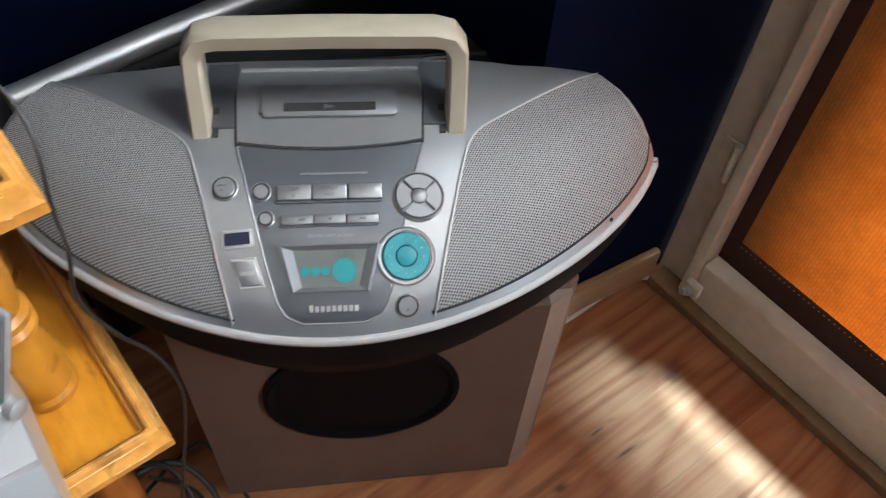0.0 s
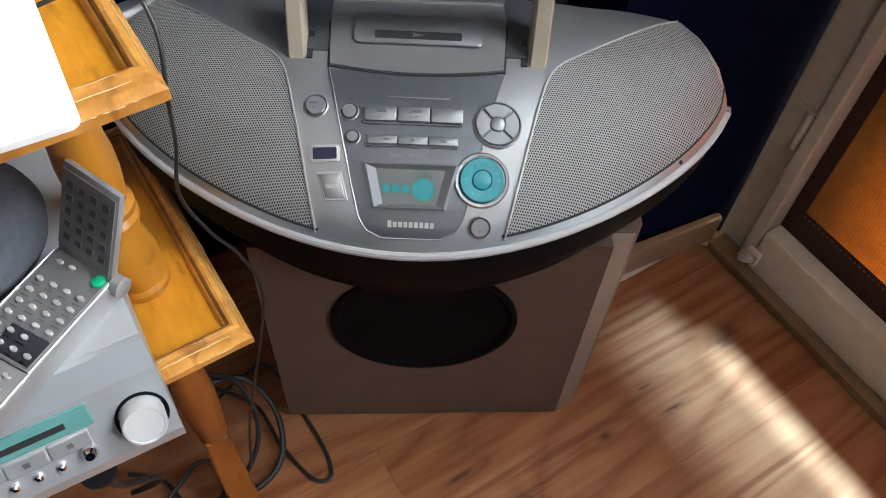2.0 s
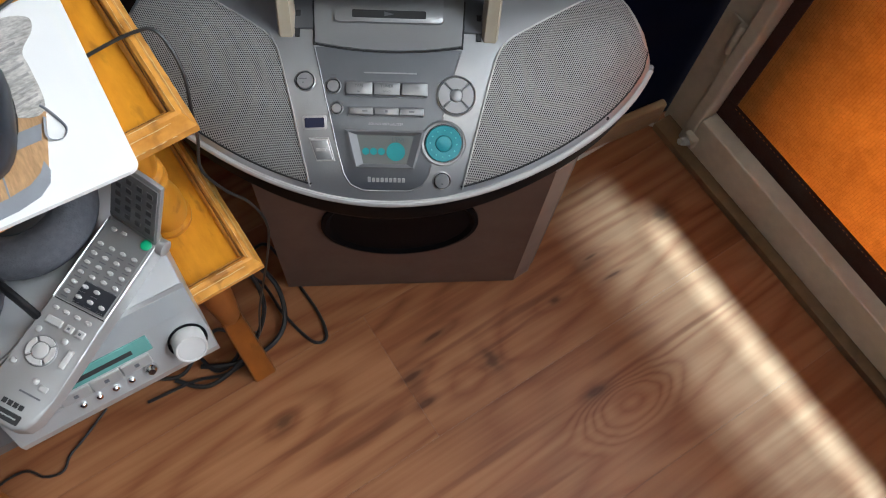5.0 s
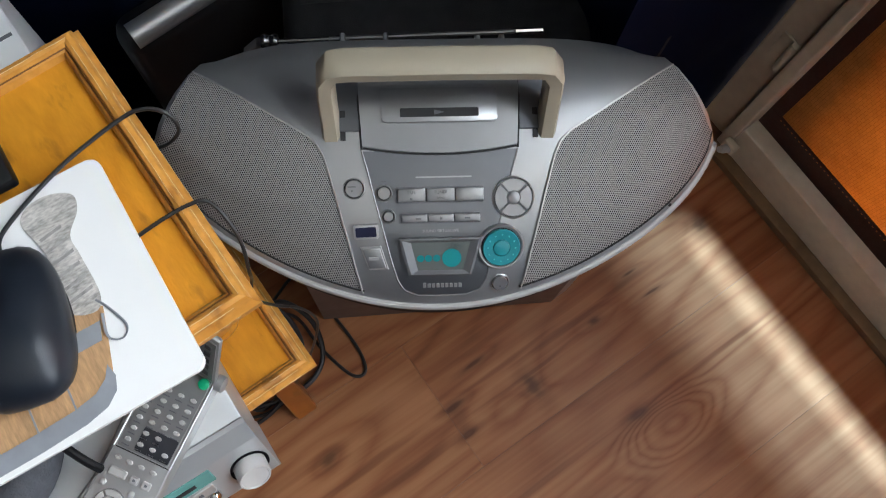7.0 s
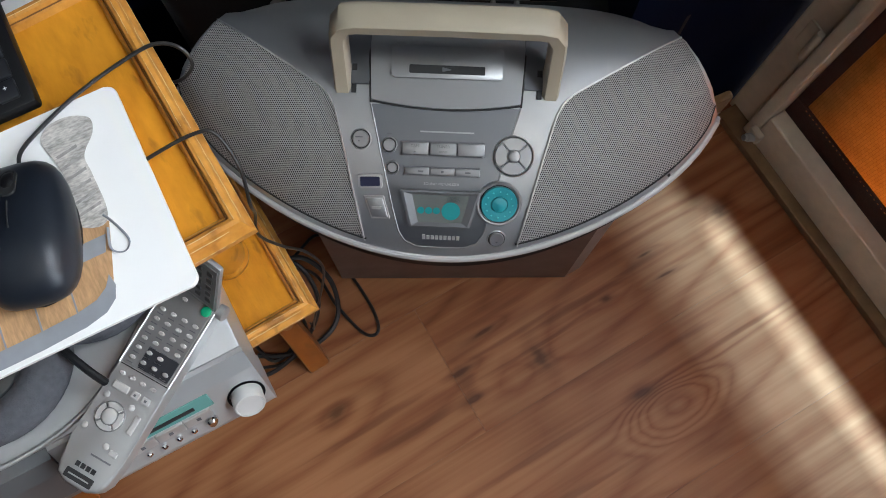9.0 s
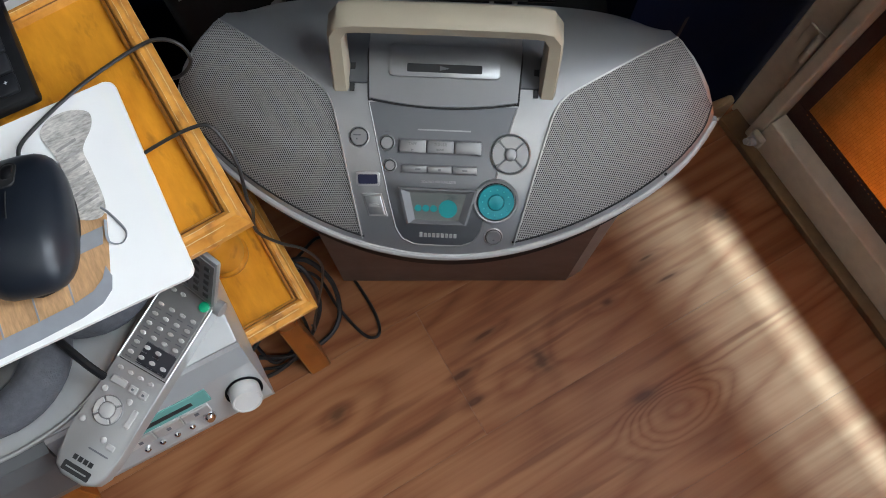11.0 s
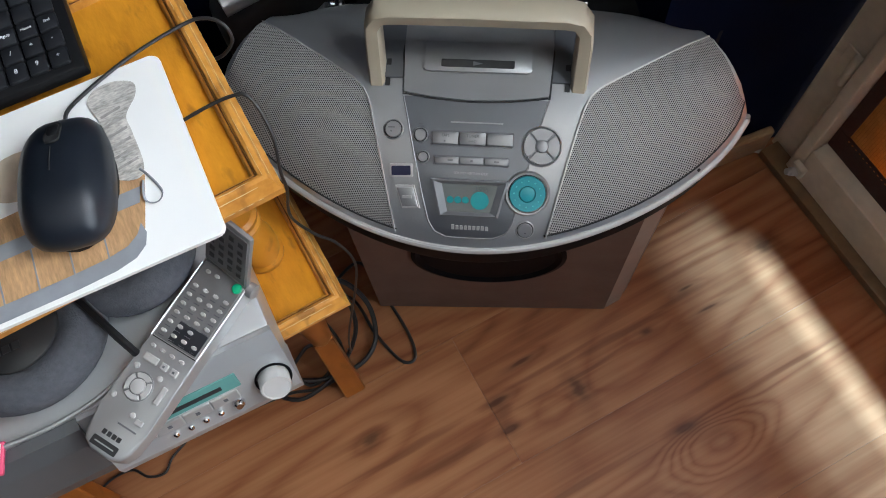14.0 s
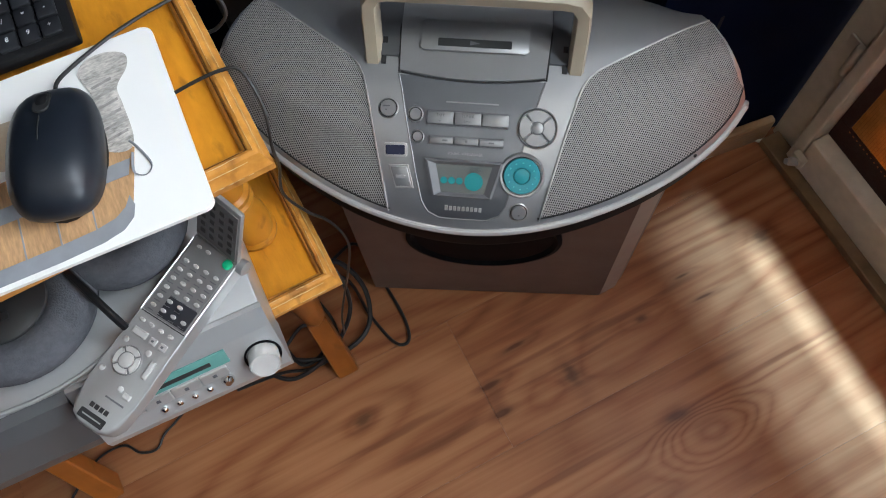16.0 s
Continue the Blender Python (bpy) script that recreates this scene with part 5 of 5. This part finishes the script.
for x, y in ((-0.0150, 0.0040), (-0.0060, 0.0040), (0.0035, 0.0040), (0.0130, 0.0040), (-0.0130, 0.0750), (-0.0040, 0.0750)):
    key = new("key", key_mesh)
    key.parent, key.matrix_basis = remote, pose(x, y, 0.0160)
for x, y in ((-0.0165, -0.0150), (0.0060, -0.0150), (-0.0185, -0.0420), (0.0050, -0.0480)):
    part("round_key", lathe([(0.0024, 0), (0.0024, 0.0012), (0.0016, 0.0018), (0, 0.0019)], 14, pose(x, y, 0.0160)), KEY_LIGHT, remote, smooth=True)
part("wide_key", box(-0.0165, -0.0030, -0.0085, -0.0025, 0.0155, 0.0180, 0.001, 2), KEY_LIGHT, remote)
for x in (0.0035, 0.0130):
    part("square_key", box(x - 0.0034, x + 0.0034, -0.0088, -0.0030, 0.0155, 0.0182, 0.001, 2), KEY_LIGHT, remote)
    part("key_print", box(x - 0.0010, x + 0.0010, -0.0068, -0.0050, 0.0182, 0.0185), PRINT, remote)
part("menu_key", box(0.0095, 0.0165, -0.0525, -0.0480, 0.0155, 0.018, 0.001, 2), KEY_LIGHT, remote)
part("volume_key", box(0.0125, 0.0170, -0.0330, -0.0180, 0.0155, 0.018, 0.001, 2), KEY_LIGHT, remote)
part("remote_print", box(-0.002, 0.0155, -0.0585, -0.0572, 0.0160, 0.0163), PRINT, remote)
for k in range(4):
    seg = circle(0, 0, 0.0108, n=8, a0=50 + 90 * k, a1=130 + 90 * k) + circle(0, 0, 0.0072, n=6, a0=50 + 90 * k, a1=130 + 90 * k)[::-1]
    part("ring_key", prism(seg, 0.0, 0.0024, 0.0005, 1, pose(-0.005, -0.0280, 0.0158)), KEY_LIGHT, remote)
part("ring_base", lathe([(0.0118, 0), (0.0118, 0.0006), (0.0113, 0.0009), (0, 0.0009)], 32, pose(-0.005, -0.0280, 0.0158)), REMOTE_MID, remote)
part("centre_key", lathe([(0.0060, 0), (0.0060, 0.0022), (0.0050, 0.0028), (0, 0.003)], 24, pose(-0.005, -0.0280, 0.0158)), KEY_LIGHT, remote, smooth=True)
part("power_key", lathe([(0.0042, 0), (0.0042, 0.0014), (0.003, 0.002), (0, 0.002)], 20, pose(0.0160, 0.0745, 0.0162)), GREEN, remote, "green power key", True)
for k in range(4):
    part("maker_mark", box(-0.0085 + 0.0046 * k, -0.0050 + 0.0046 * k, -0.0700, -0.0662, 0.0160, 0.0164), SHADOW_GAP, remote)
part("badge", prism(rounded(-0.0125, 0.0115, -0.0802, -0.0730, 0.001), 0.0160, 0.0164), SHADOW_GAP, remote, "black badge")
part("badge_print", box(-0.0095, 0.0085, -0.0771, -0.0761, 0.0164, 0.0167), REMOTE, remote)
cover_m = pose(0, RL / 2 - 0.002, 0.014, -26, 0, -8)
cover = part("flip_cover", box(-RW, RW, -0.0025, 0.0025, 0.0, 0.062, 0.002, 2, cover_m), REMOTE, remote, "opened silver flip cover", True)
part("cover_face", box(-RW + 0.002, RW - 0.002, -0.0034, -0.0026, 0.006, 0.058, 0, 1, cover_m), REMOTE_MID, cover)
for row in range(5):
    for col in range(4):
        part("cover_mark", box(-0.0165 + 0.0098 * col, -0.0115 + 0.0098 * col, -0.0041, -0.0035, 0.012 + 0.009 * row, 0.0165 + 0.009 * row, 0, 1, cover_m), mat_mark if row + col else (mat_mark := mat("dim_grey", (0.07, 0.07, 0.07), 0.6)), cover)
part("cover_hinge", lathe([(0.0065, -0.003), (0.0065, 0.003), (0.005, 0.004), (0, 0.004)], 18, pose(RW + 0.002, RL / 2 - 0.004, 0.012, 0, 90, 0)), REMOTE, remote, smooth=True)

# headphones
phones = empty("headphones", pose(-0.275, 0.150, 0.4675, 0, 0, 33), "grey headphones with velour ear cushions lying on the receiver", "headphones")


def ear(cx, cy, rx, ry, rot):
    m = pose(cx, cy, 0, 0, 0, rot)
    bm = bmesh.new()
    n, k = 36, 12
    rings = []
    for i in range(n):
        a = 2 * math.pi * i / n
        ring = []
        for j in range(k):
            b = 2 * math.pi * j / k
            rr = 1.0 + 0.46 * math.cos(b)
            ring.append(bm.verts.new((rx * rr * math.cos(a) / 1.46, ry * rr * math.sin(a) / 1.46, 0.021 + 0.020 * math.sin(b))))
        rings.append(ring)
    for i in range(n):
        a, b = rings[i], rings[(i + 1) % n]
        for j in range(k):
            bm.faces.new((a[j], b[j], b[(j + 1) % k], a[(j + 1) % k]))
    bmesh.ops.transform(bm, matrix=m, verts=bm.verts)
    part("ear_cushion", bm, CUSHION, phones, "dark grey velour ear cushion", True)
    sc = Matrix.Diagonal((rx * 0.60, ry * 0.60, 1, 1))
    part("ear_cup", lathe([(1.0, 0.001), (1.0, 0.030), (0.85, 0.040), (0.5, 0.046), (0, 0.048)], 36, m @ sc), CUP_GREY, phones, "smooth grey ear cup", True)
    part("cup_rim", tube([(p[0], p[1], 0.033) for p in [tuple((m @ Vector((x * 0.61, y * 0.61, 0)))[:2]) for x, y in circle(0, 0, rx, ry, 32)] + [tuple((m @ Vector((rx * 0.61, 0, 0)))[:2])]], 0.0022, 6, 0), SILVER, phones, smooth=True)


ear(-0.045, 0.020, 0.066, 0.058, 10)
ear(0.050, 0.056, 0.058, 0.056, 10)
part("strap", tube([(-0.010, 0.062, 0.046), (0.002, 0.037, 0.044), (0.014, 0.010, 0.042), (0.026, -0.019, 0.034), (0.030, -0.030, 0.020)], 0.0032, 8, 5), BLACK, phones, "black strap", True)
for k in range(4):
    part("maker_mark", box(-0.070 + 0.008 * k, -0.064 + 0.008 * k, 0.004, 0.010, 0.0465, 0.0478), SHADOW_GAP, phones)
cord("grey_cable", [(-0.36, 0.045, 0.4695), (-0.33, 0.060, 0.4695), (-0.295, 0.080, 0.4695), (-0.262, 0.108, 0.4695), (-0.240, 0.142, 0.4695), (-0.222, 0.19, 0.4695)], 0.0022, "flat grey headphone cord on the receiver", REMOTE)
packet = empty("small_packet", pose(-0.330, 0.050, 0.4680, 0, 0, 15), "small white packet with a pink border", "packet")
part("card", box(-0.03, 0.006, -0.012, 0.014, 0.0, 0.004, 0.0008, 1), PINK, packet)
part("label", box(-0.03, 0.004, -0.010, 0.012, 0.0042, 0.0048), PAPER, packet)
part("print_bar", box(-0.004, 0.001, -0.004, 0.006, 0.0049, 0.0053), SHADOW_GAP, packet)
